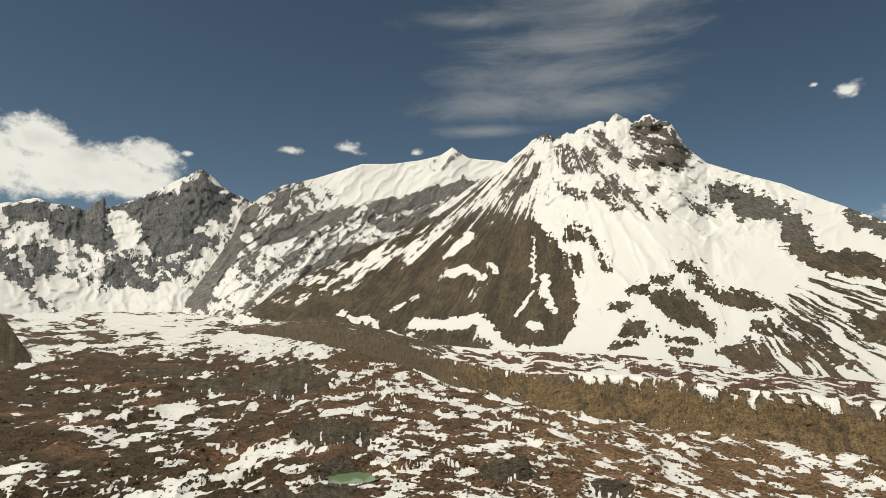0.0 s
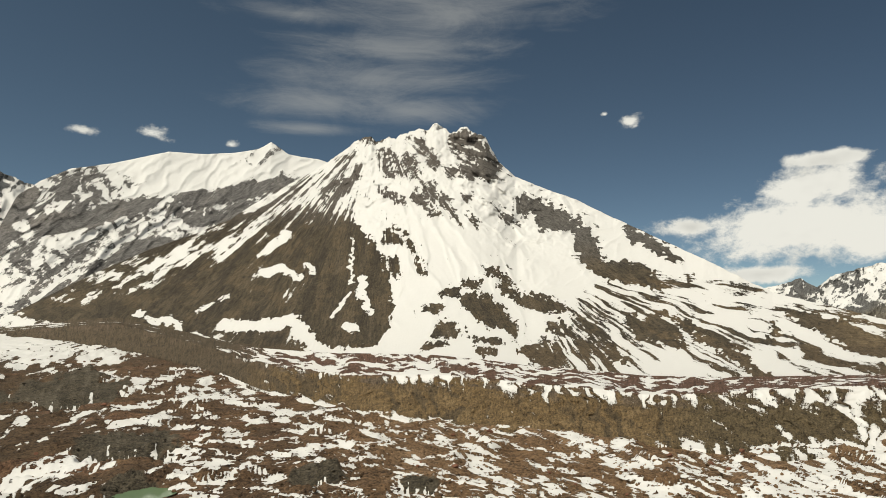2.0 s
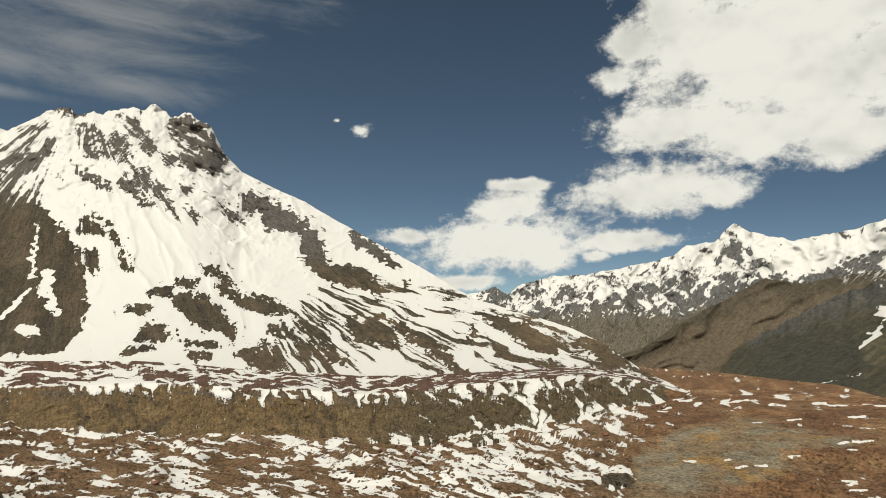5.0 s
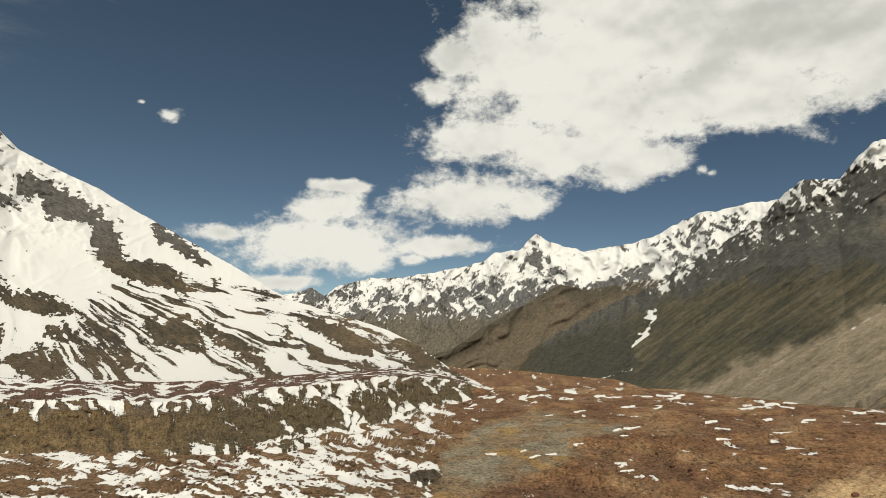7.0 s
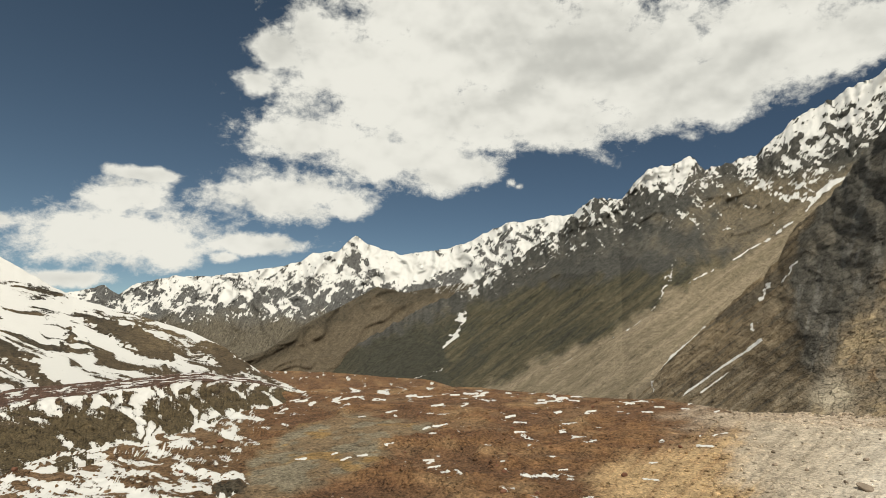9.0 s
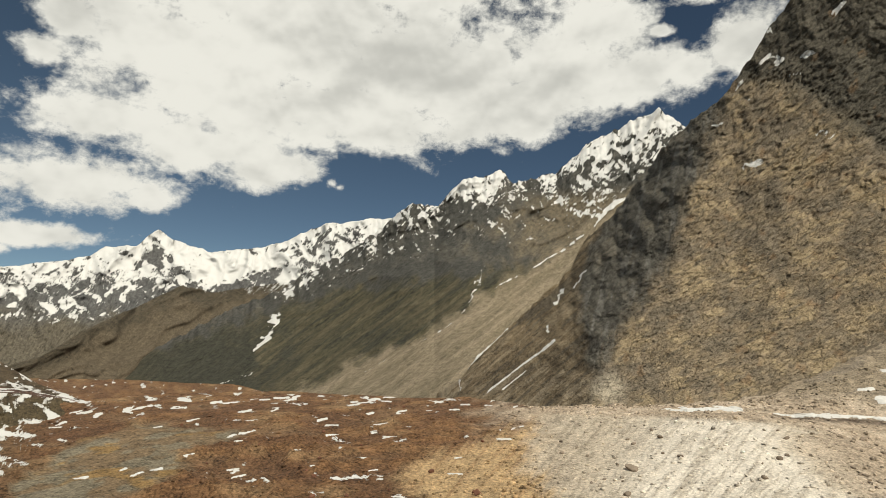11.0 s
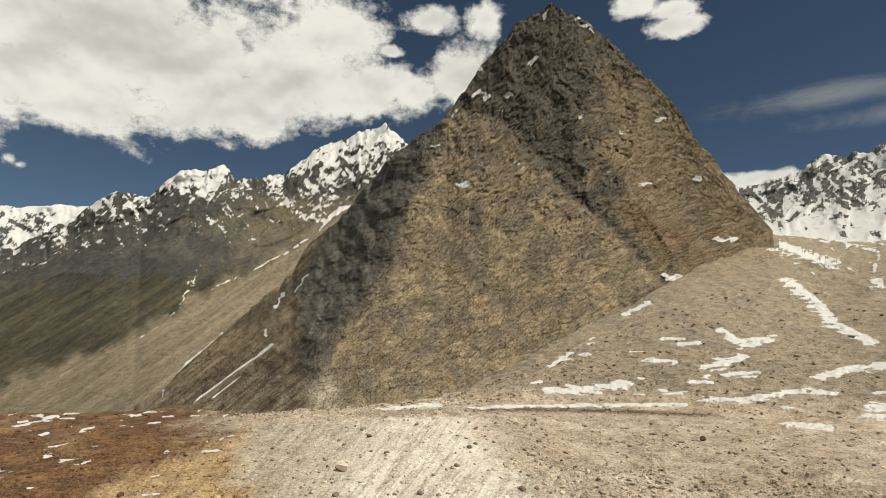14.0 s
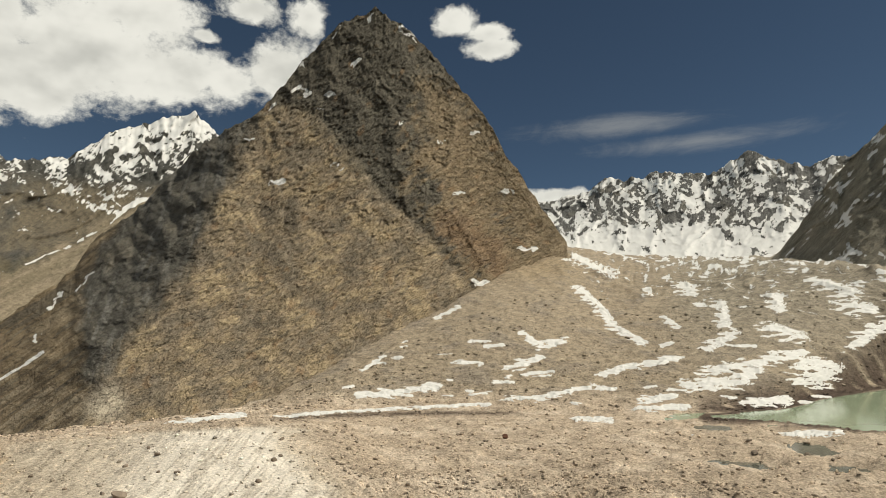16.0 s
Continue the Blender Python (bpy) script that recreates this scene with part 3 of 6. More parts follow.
for pa, pe, wa, we in POOLS:
    dist = np.hypot((GA - pa) / wa, (np.degrees(np.arctan2(-2.0 - EYE, GD)) - pe) / we) + 0.45 * wave + 0.15 * small
    level = -2.0
    GZ = np.where(dist < 1, np.minimum(GZ, level - 1.2), np.where(dist < 1.9, np.maximum(GZ + (1 - smooth(1.0, 1.9, dist)) * (np.minimum(GZ, level + 0.4) - GZ), level + 0.25), GZ))
GE = np.degrees(np.arctan2(GZ - EYE, GD))

# colours: red-brown moraine, ochre and cream banks, pinkish debris, grey mud
tone = fbm(GX / 45, GY / 45, 9.0, 4)
streaky = fbm((GA - 0.9 * GE) * 1.6, GE * 0.16, 5.0, 4, 0.62)
ochre = smooth(88, 93, GA + 4 * tone) * (1 - smooth(101, 105, GA + 2 * tone + 0.8 * streaky)) * (1 - smooth(-10.4, -8.4, GE - 0.30 * (GA - 99) + 0.8 * streaky))
cream = smooth(100, 104.5, GA + 2 * tone + 0.8 * streaky) * (1 - smooth(124.5, 128, GA + 2 * tone + (GE + 12) * 0.9)) * (1 - smooth(-8.0, -7.5, GE))
pale = smooth(106, 114, GA - 0.5 * (GE + 10) + 1.5 * streaky) * (1 - smooth(121.5, 125.5, GA + (GE + 11) * 0.8 + 2 * tone)) * cream
g_base = blend((0.090, 0.057, 0.034), (smooth(-0.3, 0.6, tone), (0.13, 0.080, 0.045)), (left * smooth(-4, -26, GA), (0.066, 0.046, 0.027)), (left * smooth(900, 2000, GD), (0.085, 0.064, 0.045)), (left * smooth(0.15, 0.6, fbm(GX / 80, GY / 60, 15.0, 4)), (0.135, 0.078, 0.046)),
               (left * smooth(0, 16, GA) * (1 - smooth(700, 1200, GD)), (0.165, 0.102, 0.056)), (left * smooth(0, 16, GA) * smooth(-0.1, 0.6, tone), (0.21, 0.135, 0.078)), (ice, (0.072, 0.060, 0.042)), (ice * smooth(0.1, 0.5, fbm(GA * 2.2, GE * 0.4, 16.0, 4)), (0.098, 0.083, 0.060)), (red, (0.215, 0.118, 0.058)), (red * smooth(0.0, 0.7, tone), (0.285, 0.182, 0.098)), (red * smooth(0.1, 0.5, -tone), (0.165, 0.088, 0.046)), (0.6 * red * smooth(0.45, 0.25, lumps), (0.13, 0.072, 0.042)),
               (mud, (0.22, 0.155, 0.092)), (mud * smooth(-0.05, 0.2, fbm(GX / 40, GY / 22, 4, 4)), (0.235, 0.20, 0.14)), (mud * smooth(0.25, 0.5, fbm(GX / 30, GY / 30, 14, 3)), (0.30, 0.19, 0.08)),
               (right, (0.44, 0.352, 0.262)), (right * smooth(-0.1, 0.6, tone), (0.54, 0.445, 0.345)), (right * smooth(-6.6, -4.5, GE), (0.335, 0.272, 0.195)), (right * smooth(-6.6, -4.5, GE) * smooth(0.0, 0.6, wave), (0.29, 0.242, 0.185)),
               (right * smooth(3, 6, GE) * smooth(137, 143, GA + 3 * wave) * (1 - smooth(144, 150, GA + 3 * wave)), (0.31, 0.24, 0.155)),
               (right * smooth(152, 160, GA) * smooth(-6, 3, GE), (0.29, 0.25, 0.19)),
               (ochre, (0.48, 0.335, 0.185)), (ochre * smooth(0, 0.6, streaky), (0.40, 0.26, 0.14)), (cream, (0.53, 0.45, 0.35)), (pale, (0.70, 0.635, 0.545)), (0.7 * (cream - 0.4 * pale) * smooth(0.05, 0.6, streaky + 0.4 * small), (0.36, 0.30, 0.225)), (0.35 * cream * smooth(0.0, 0.6, fbm((GA - 0.9 * GE) * 2.2 + 1.5 * wave, GE * 0.35, 45.0, 4, 0.65)), (0.40, 0.33, 0.25)))
damp = np.exp(-((GE + 7.15) / 0.16) ** 2) * smooth(120, 123, GA) * (1 - smooth(140, 143, GA)) + smooth(-0.9, -0.2, lake_in) * (lake_in < 0.05) * smooth(560, 600, GD)
g_base = g_base + (np.clip(damp, 0, 1) * smooth(-0.5, 0.1, wave + 0.2))[..., None] * (np.array((0.085, 0.06, 0.045)) - g_base)
n1 = fbm(GX / 30, GY / 30, 21.0, 5, 0.62)
n2 = fbm((GX * 0.8 + GY * 0.6) / 28, (GY * 0.8 - GX * 0.6) / 11, 31.0, 5, 0.62)
hollow2 = 0.40 - fine_lumps
tilt = np.interp(GA, [-38, -18, -4, 10, 30, 60], [0.05, 0.10, -0.02, -0.08, -0.16, -0.22])
su = GA + 0.9 * fbm(GA * 0.2, GE * 0.8, 41.0, 3)
sv = GE - tilt * GA + 0.22 * fbm(GA * 0.3, GE * 1.1, 43.0, 3)
drift = fbm(su * 0.32, sv * 1.5, 21.0, 5, 0.66)
scrap = fbm(su * 1.0, sv * 4.2, 23.0, 4, 0.62)
zone = fbm(GA * 0.10, GE * 0.35, 25.0, 3)
snow_left = -0.20 + 0.95 * drift + 0.62 * scrap + 0.45 * zone + 0.45 * hollow2 + 0.55 * smooth(-3.6, -1.4, GE) + np.interp(GA, [-38, -26, -12, 0, 12, 30, 45, 60], [-0.26, -0.24, -0.04, -0.02, 0.05, 0.12, 0.16, 0.1])
for o in ([(-36.5, -10.6), (-33.5, -9.9), (-31.6, -10.9), (-34, -12.2), (-37, -12.2)], [(-29.5, -9.2), (-25.5, -8.2), (-23.8, -8.4), (-27.5, -9.9)], [(-27.5, -13.8), (-22, -12.2), (-16, -11.4), (-17, -12.6), (-23, -14.6)], [(-16, -10.3), (-12.5, -9.6), (-12.2, -11.2), (-15.4, -11.6)]):
    snow_left = snow_left + 0.55 * smooth(-0.6, 0.4, inside(o, GA + drift, GE + 0.4 * scrap))
snow_red = -0.86 + 0.85 * n2 + 0.65 * n1 + 0.5 * hollow2 + 0.25 * smooth(-7.2, -6.2, GE)
snow_right = -1.15 + 0.7 * fbm(GX / 40, GY / 18, 3, 4) + 0.5 * n1 + 0.30 * smooth(150, 158, GA) * smooth(-5, 0, GE) + 0.30 * smooth(3.5, 6, GE) + 0.5 * smooth(0.5, 4.2, GE) * smooth(146, 151, GA) + 0.5 * scrap * smooth(146, 151, GA)
g_snow = snow_left * left + snow_red * red + snow_right * right
g_snow = g_snow - 1.2 * mud - 2.0 * np.maximum(cream, ochre) + 0.25 * smooth(2400, 3200, GD) - 2.4 * ice + 3.2 * ice_foot * smooth(-0.25, 0.25, fbm(GA * 2.6, GE * 0.4, 6.0, 4) + 0.05) - 3 * smooth(-0.3, 0.0, lake_in) * smooth(500, 560, GD)
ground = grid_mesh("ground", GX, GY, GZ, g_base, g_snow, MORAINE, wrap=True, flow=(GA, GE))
tagged(ground, "debris-covered glacier floor with red-brown moraine and snow patches", "ground", kind="structure")

# ---------------------------------------------------------------- lateral moraine bank
BANK_BASE = [(-19, -0.75, 2500), (-11, -1.75, 1690), (-4.45, -3.6, 1100), (0.7, -5.9, 720), (5.8, -7.25, 608), (10.9, -8.45, 528), (15.7, -8.95, 492), (20.3, -9.8, 460), (24.6, -10.3, 438), (34.6, -10.4, 428), (44.6, -10.8, 418), (54.2, -9.0, 498), (61.5, -6.9, 630), (64.5, -6.5, 690)]
BANK_TOP = [(-19, -0.5, 2560), (-14, -0.1, 2100), (-11, 0.1, 1800), (-4.5, -1.75, 1250), (0, -3.3, 860), (5.9, -4.35, 740), (11, -4.8, 640), (15.9, -4.7, 590), (20.5, -5.0, 560), (24.5, -5.6, 530), (29, -5.7, 520), (34.6, -6.3, 510), (39.7, -6.0, 510), (44.8, -5.5, 510), (54.4, -4.6, 590), (58.8, -4.85, 680), (62, -5.5, 700), (64.5, -6.4, 700)]
BENCH = [(-19, -0.3, 2620), (-14, 0.4, 2250), (-11, 0.6, 2000), (-4.5, -0.95, 1450), (0, -2.1, 1020), (5.9, -2.65, 900), (11, -2.8, 800), (15.9, -2.95, 750), (20.6, -3.4, 710), (25, -4.0, 680), (29, -4.2, 660), (34.6, -4.7, 650), (40, -4.7, 650), (44.8, -4.5, 650), (54.4, -3.9, 730), (58.8, -4.5, 780), (62, -5.4, 750), (64.5, -6.38, 720)]


def bank_relief(A, E, V):
    warp = fbm(A * 0.5, E * 0.6, 4.0, 3)
    gully = alpine(A + 0.8 * warp, E, 0.75, 6.0, 0.25, 4.0, 4, 0.45)
    slump = fbm(A * 0.22, E * 0.4, 2.0, 4)
    wall = smooth(0, 0.2, V) * (1 - smooth(0.40, 0.55, V))
    return -0.009 * (gully - 0.4) * wall * smooth(-6, 6, A) + 0.005 * slump + 0.003 * fbm(A * 2, E * 2, 0, 4)


def bank_paint(A, E, V):
    wall = 1 - smooth(0.44, 0.52, V + 0.04 * fbm(A * 0.8, E * 0.5, 1, 3))
    tone = fbm(A * 0.5, E * 0.45, 8.0, 5, 0.6)
    warp = fbm(A * 0.5, E * 0.6, 4.0, 3)
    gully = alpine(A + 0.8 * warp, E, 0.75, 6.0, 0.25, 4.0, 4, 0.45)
    beds = fbm(A * 0.3, E * 2.2, 3.0, 3)
    # the gully hollows take a darker brown, shading put into the wall's colour
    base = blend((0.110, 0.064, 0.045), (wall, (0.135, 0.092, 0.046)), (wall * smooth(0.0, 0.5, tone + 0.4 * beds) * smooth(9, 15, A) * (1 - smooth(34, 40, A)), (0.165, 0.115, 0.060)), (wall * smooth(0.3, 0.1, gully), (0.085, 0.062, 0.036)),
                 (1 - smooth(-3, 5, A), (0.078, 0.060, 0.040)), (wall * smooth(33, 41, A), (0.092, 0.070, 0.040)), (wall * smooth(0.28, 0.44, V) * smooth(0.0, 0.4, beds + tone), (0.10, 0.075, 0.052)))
    bench = 0.0 + 1.0 * fbm(A * 0.24, V * 8 + 1.0 * warp, 6.0, 4, 0.62) + 0.75 * fbm(A * 0.9, V * 14 + 1.0 * warp, 2.0, 4, 0.62) - 0.25 * smooth(30, 38, A) + 0.35 * warp
    tongues = 0.9 * (0.42 - gully) + 0.35 * fbm(A * 0.9, 2.0, 1, 4) + 0.15 * smooth(10, 18, A) - 4.2 * (0.5 - V)
    face = -0.9 + 0.8 * fbm((A + E * 1.2) * 0.8, E * 0.5, 4.4, 5, 0.6) + 0.8 * (0.4 - gully) + 0.50 * smooth(33, 46, A)
    low = 1.1 * np.exp(-((V - 0.01) / 0.05) ** 2) * (1 - 0.7 * smooth(22, 30, A)) + 0.5 * smooth(0.25, 0.0, V) * smooth(33, 40, A)
    blendv = smooth(0.47, 0.53, V)
    snow = bench * blendv + (1 - blendv) * np.maximum(np.maximum(tongues, face), -1) + low - 0.3 * (1 - smooth(-6, 2, A)) * (1 - blendv) - (0.55 + 0.3 * blendv) * (1 - smooth(-5, 1, A)) + 0.6 * smooth(-13, -17, A)
    return base, snow


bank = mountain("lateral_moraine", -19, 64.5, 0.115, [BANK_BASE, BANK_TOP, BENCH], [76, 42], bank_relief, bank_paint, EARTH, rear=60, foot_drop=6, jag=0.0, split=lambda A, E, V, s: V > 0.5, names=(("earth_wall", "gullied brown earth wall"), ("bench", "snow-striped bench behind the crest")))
tagged(bank, "gullied brown earth moraine wall with snow streaks along its crest", "moraine")

# ---------------------------------------------------------------- the big snow mountain
RIDGE = [(-19, 0.5, 3100), (-18, 0.9, 3000), (-16.1, 2.1, 2900), (-12.7, 4.2, 2800), (-8.7, 6.3, 2650), (-5, 7.9, 2550), (-2.4, 9.2, 2450), (0.9, 11.6, 2350), (4.1, 13.4, 2250), (6.5, 15.1, 2150), (9, 17.0, 2080), (11.3, 16.9, 2040),
         (13.7, 17.5, 2000), (16.5, 18.2, 2000), (17.8, 17.7, 1990), (19.3, 18.1, 1980), (21.1, 16.8, 1960), (22.2, 14.9, 1940), (23.8, 13.4, 1930), (29.3, 11.1, 1880), (34.7, 8.2, 1800), (40, 5.3, 1650), (45, 2.3, 1480), (50, 0.8, 1320), (54, -0.5, 1180), (56.8, -1.9, 1060), (60, -4.2, 920), (62, -5.2, 800), (64.5, -6.35, 735)]
FOOT = [(a, e - 0.25, d - 6) for a, e, d in BENCH if a < 56] + [(58.5, -5.0, 780), (60, -5.8, 770), (62, -6.6, 760), (64.5, -7.0, 740)]
PEAK = (11.0, 17.0)
RUNOUT = (22.0, 6.5)
BARE_SLOPE = [(6.44, 10.18), (8.78, 9.33), (9.79, 8.0), (11.28, 6.14), (11.98, 4.06), (12.42, 1.99), (12.1, -0.04), (10.78, -2.17), (7.22, -2.27), (4.91, -1.85), (4.21, 0.01), (3.81, 0.74), (-3.42, 0.06), (-7.56, -1.46), (-11.63, -0.91), (-17.55, 0.89), (-19.45, 1.24), (-13.68, 1.74), (-7.59, 2.41), (-4.47, 4.14), (-1.31, 6.23), (2.97, 8.94)]


def outline(store, *points):
    """A rock outcrop as seen from the valley: bearings and climbs round its edge."""
    store.append(points)


CRAGS, OUTCROPS = [], []
outline(CRAGS, (10.53, 15.84), (11.59, 16.39), (12.7, 15.41), (12.96, 13.78), (12.11, 13.21), (11.25, 13.87), (10.76, 14.66))
outline(CRAGS, (13.17, 17.03), (14.11, 17.31), (14.95, 16.65), (16.19, 16.05), (16.64, 14.77), (16.2, 13.81), (15.39, 15.02), (14.55, 15.58), (13.92, 16.48))
outline(CRAGS, (13.12, 15.68), (14.25, 15.6), (14.84, 13.66), (13.95, 13.11), (13.06, 13.77))
outline(CRAGS, (17.49, 17.16), (19.25, 18.05), (20.41, 17.01), (21.54, 15.78), (22.77, 14.34), (21.66, 13.59), (21.4, 13.03), (20.21, 12.99), (19.05, 13.83), (18.13, 14.99), (17.59, 16.17))
outline(CRAGS, (16.87, 14.51), (18.09, 14.16), (18.54, 13.38), (17.57, 13.46))
outline(CRAGS, (14.47, 13.28), (15.82, 13.09), (16.29, 12.3), (17.47, 11.22), (18.62, 9.79), (18.82, 8.88), (17.89, 9.53), (16.72, 10.91), (15.52, 11.85))
outline(CRAGS, (14.03, 12.44), (14.78, 12.14), (15.74, 11.07), (16.34, 9.93), (15.7, 9.96), (14.58, 10.89), (14, 11.68))
outline(CRAGS, (18.73, 12.12), (19.67, 11.7), (19.4, 11.08), (18.7, 11.38))
outline(CRAGS, (18.88, 10.12), (20.03, 9.3), (20.7, 8.37), (19.77, 8.72), (19.07, 9.11))
outline(CRAGS, (21.97, 10.54), (23.08, 9.82), (23.94, 9.12), (24.44, 8.41), (23.25, 8.79), (22.38, 9.63))
outline(CRAGS, (6.54, 15), (8.68, 15.73), (8.3, 15.24), (6.79, 14.37))
outline(CRAGS, (8.54, 14.41), (9.18, 14.33), (8.99, 13.36), (8.36, 13.49))
outline(CRAGS, (5.69, 12.29), (7.3, 13.27), (8.78, 13.47), (7.91, 12.11), (6.45, 10.86), (5.56, 11.4))
outline(CRAGS, (7.92, 17.09), (10.84, 17.34), (11.61, 16.89), (10.28, 16.36))
outline(CRAGS, (10.84, 8.48), (12.13, 8.8), (13.86, 7.6), (14.52, 6.45), (13.58, 6.79), (12.84, 7.28), (11.32, 7.33))
outline(CRAGS, (10.96, 12.86), (13.23, 11.21), (12.96, 10.92), (10.69, 12.26))
outline(CRAGS, (11.79, 6.12), (12.8, 6.09), (12.94, 4.19), (11.95, 4.73))
outline(CRAGS, (14.21, 6.05), (15.17, 5.25), (15.33, 4.23), (14.45, 4.51))
outline(OUTCROPS, (23.84, 11.45), (24.45, 11.77), (25.84, 11.35), (27.1, 10.66), (28.41, 9.96), (28.9, 9.31), (29.25, 8.35), (28.42, 8.29), (26.46, 8.54), (26.08, 8.1), (25.72, 9.27), (25.12, 10.27), (24.33, 9.67), (23.84, 10.48))
outline(OUTCROPS, (20.54, 5.16), (21.69, 5.02), (22.78, 4.24), (23.73, 3.58), (22.75, 3.56), (21.42, 4.29))
outline(OUTCROPS, (21.84, 3.44), (22.96, 3.36), (24.25, 2.65), (25.32, 2.33), (26.39, 2.44), (27.6, 1.71), (28.5, 0.91), (26.93, 0.84), (25.24, 0.91), (24.19, 1.55), (22.91, 2.3))
outline(OUTCROPS, (16.39, 2.69), (17.38, 3.32), (18.57, 3.14), (18.3, 2.4), (19.96, 2.71), (21.54, 2.08), (22.41, 1.34), (23.03, 0.37), (23.77, -0.59), (23.72, -1.44), (22.74, -0.83), (21.41, -0.49), (20.07, 0.15), (19.19, 1.14), (18.52, 2.15), (17.58, 2.31))
outline(OUTCROPS, (18.6, 3.89), (20.01, 3.84), (20.21, 3.1), (18.81, 3.13))
outline(OUTCROPS, (15.13, 1.7), (16.36, 1.83), (16.77, 1.18), (16.08, 0.83), (15.2, 0.94))
outline(OUTCROPS, (16.29, 0.18), (17.72, 0.02), (18.49, -0.82), (17.9, -1.41), (16.57, -1.16), (15.4, -1.56))
outline(OUTCROPS, (15.24, -1.96), (16.7, -1.56), (17.4, -2.05), (14.98, -2.46))
outline(OUTCROPS, (26.47, 0.1), (27.7, -0.14), (28.86, -1.05), (27.82, -1.51), (26.83, -0.83))
outline(OUTCROPS, (29.17, 0.76), (30.48, -0.29), (31.82, -1.48), (31.16, -1.67), (30.07, -0.69))
outline(OUTCROPS, (29.34, -1.64), (29.98, -1.95), (30.36, -3.27), (29.92, -4.07), (29.58, -3.29))
outline(OUTCROPS, (31.82, -1.97), (32.77, -2.69), (34.04, -3.59), (32.91, -3.33))
outline(OUTCROPS, (23.75, -2.57), (25.49, -2.13), (27.12, -2.89), (27.88, -3.78), (26.64, -4.04), (25, -3.39))
outline(OUTCROPS, (19.73, -2.14), (21.32, -2.41), (21.6, -3.08), (20.38, -3))
outline(OUTCROPS, (19.07, -1.41), (21.36, -1.45), (22.91, -1.92), (20.66, -1.89))
outline(OUTCROPS, (25.87, -1.53), (26.97, -1.98), (27.79, -3.33), (26.71, -2.76))
outline(OUTCROPS, (29.16, 9.23), (30.47, 8.42), (31.24, 6.83), (31.73, 5.24), (33.81, 5.31), (35.34, 4.55), (36.59, 3.34), (37.08, 2.82), (35.81, 2.99), (34.03, 3.38), (32.48, 3.66), (31.19, 4.2), (29.9, 5.53), (28.86, 6.86))
outline(OUTCROPS, (33.37, 8.61), (34.66, 8.05), (36.19, 7.23), (37.68, 5.89), (38.25, 5), (36.9, 5.45), (35.39, 6.37), (33.87, 7.45))
outline(OUTCROPS, (38.27, 3.98), (39.22, 3.85), (38.9, 3.45))
outline(OUTCROPS, (35.75, 0.78), (36.51, 0.77), (36.74, 0), (37.48, -0.51), (37.93, -1.92), (38.76, -2.42), (36.93, -2.18), (35.68, -1.77), (34.94, -1.01), (35.23, 0.27))
outline(OUTCROPS, (37.26, 0.51), (39.46, -0.52), (41.36, -1.77), (42.75, -2.99), (44.1, -4.18), (45.91, -4.86), (46.56, -5.4), (44.98, -5.26), (43.16, -4.29), (42.49, -3.58), (41.33, -2.61), (39.42, -1.62), (38.22, -0.61))
outline(OUTCROPS, (46.18, 0.68), (47.97, 0.42), (50.56, -0.31), (52.18, -1.47), (52.6, -2.71), (50.87, -2.27), (49.22, -1.11), (47.26, -0.4))
outline(OUTCROPS, (44.75, -0.14), (45.21, -0.19), (45.33, -1.6), (44.69, -1.51))
outline(OUTCROPS, (54.64, -1.14), (56.16, -1.71), (57.99, -2.51), (58.98, -3.85), (57.54, -3.69), (55.7, -2.87), (54.98, -1.99))
outline(OUTCROPS, (33.61, 0.9), (34.47, 0.63), (35.84, -1.62), (34.93, -1.62), (33.94, -0.34))
outline(OUTCROPS, (31.24, -1.66), (32.61, -2.43), (33.45, -3.65), (32.08, -3.15))
DRIFTS = [   # half width and line of each snow drift on the bare slope
    (0.42, [(0.7, 4.5), (2.2, 5.0), (3.5, 4.2)]), (0.32, [(4.4, 5.2), (5.2, 4.7)]), (0.26, [(-4.8, 1.1), (-2.5, 2.4)]), (0.16, [(8.5, 7.9), (8.4, 3.7)]),
    (0.37, [(9.3, 4.0), (9.3, 2.7), (10.1, 1.1)]), (0.16, [(6.8, 0.6), (8.1, 2.7)]), (0.47, [(8.2, -0.3), (8.6, -0.5)]), (0.68, [(-2.5, -0.1), (1.3, -0.1), (3.3, 0.4), (4.6, -1.4), (5.3, -2.2)]),
    (0.42, [(-9.4, 0.9), (-8.3, 0.2), (-7.0, 0.4)]), (0.47, [(-6.6, 0.2), (-5.6, -1.0), (-4.3, -1.3)]), (0.42, [(0.7, 6.5), (2.6, 8.0)]), (0.74, [(9.3, 10.5), (10.6, 8.4)])]


def fan(A, E, peak, flat=2.0):
    """Coordinates across and down the fall lines that spread from a summit."""
    dx, dy = A - peak[0], np.maximum(peak[1] - E, 0)
    return np.arctan2(dx, dy + flat), np.hypot(dx, dy)


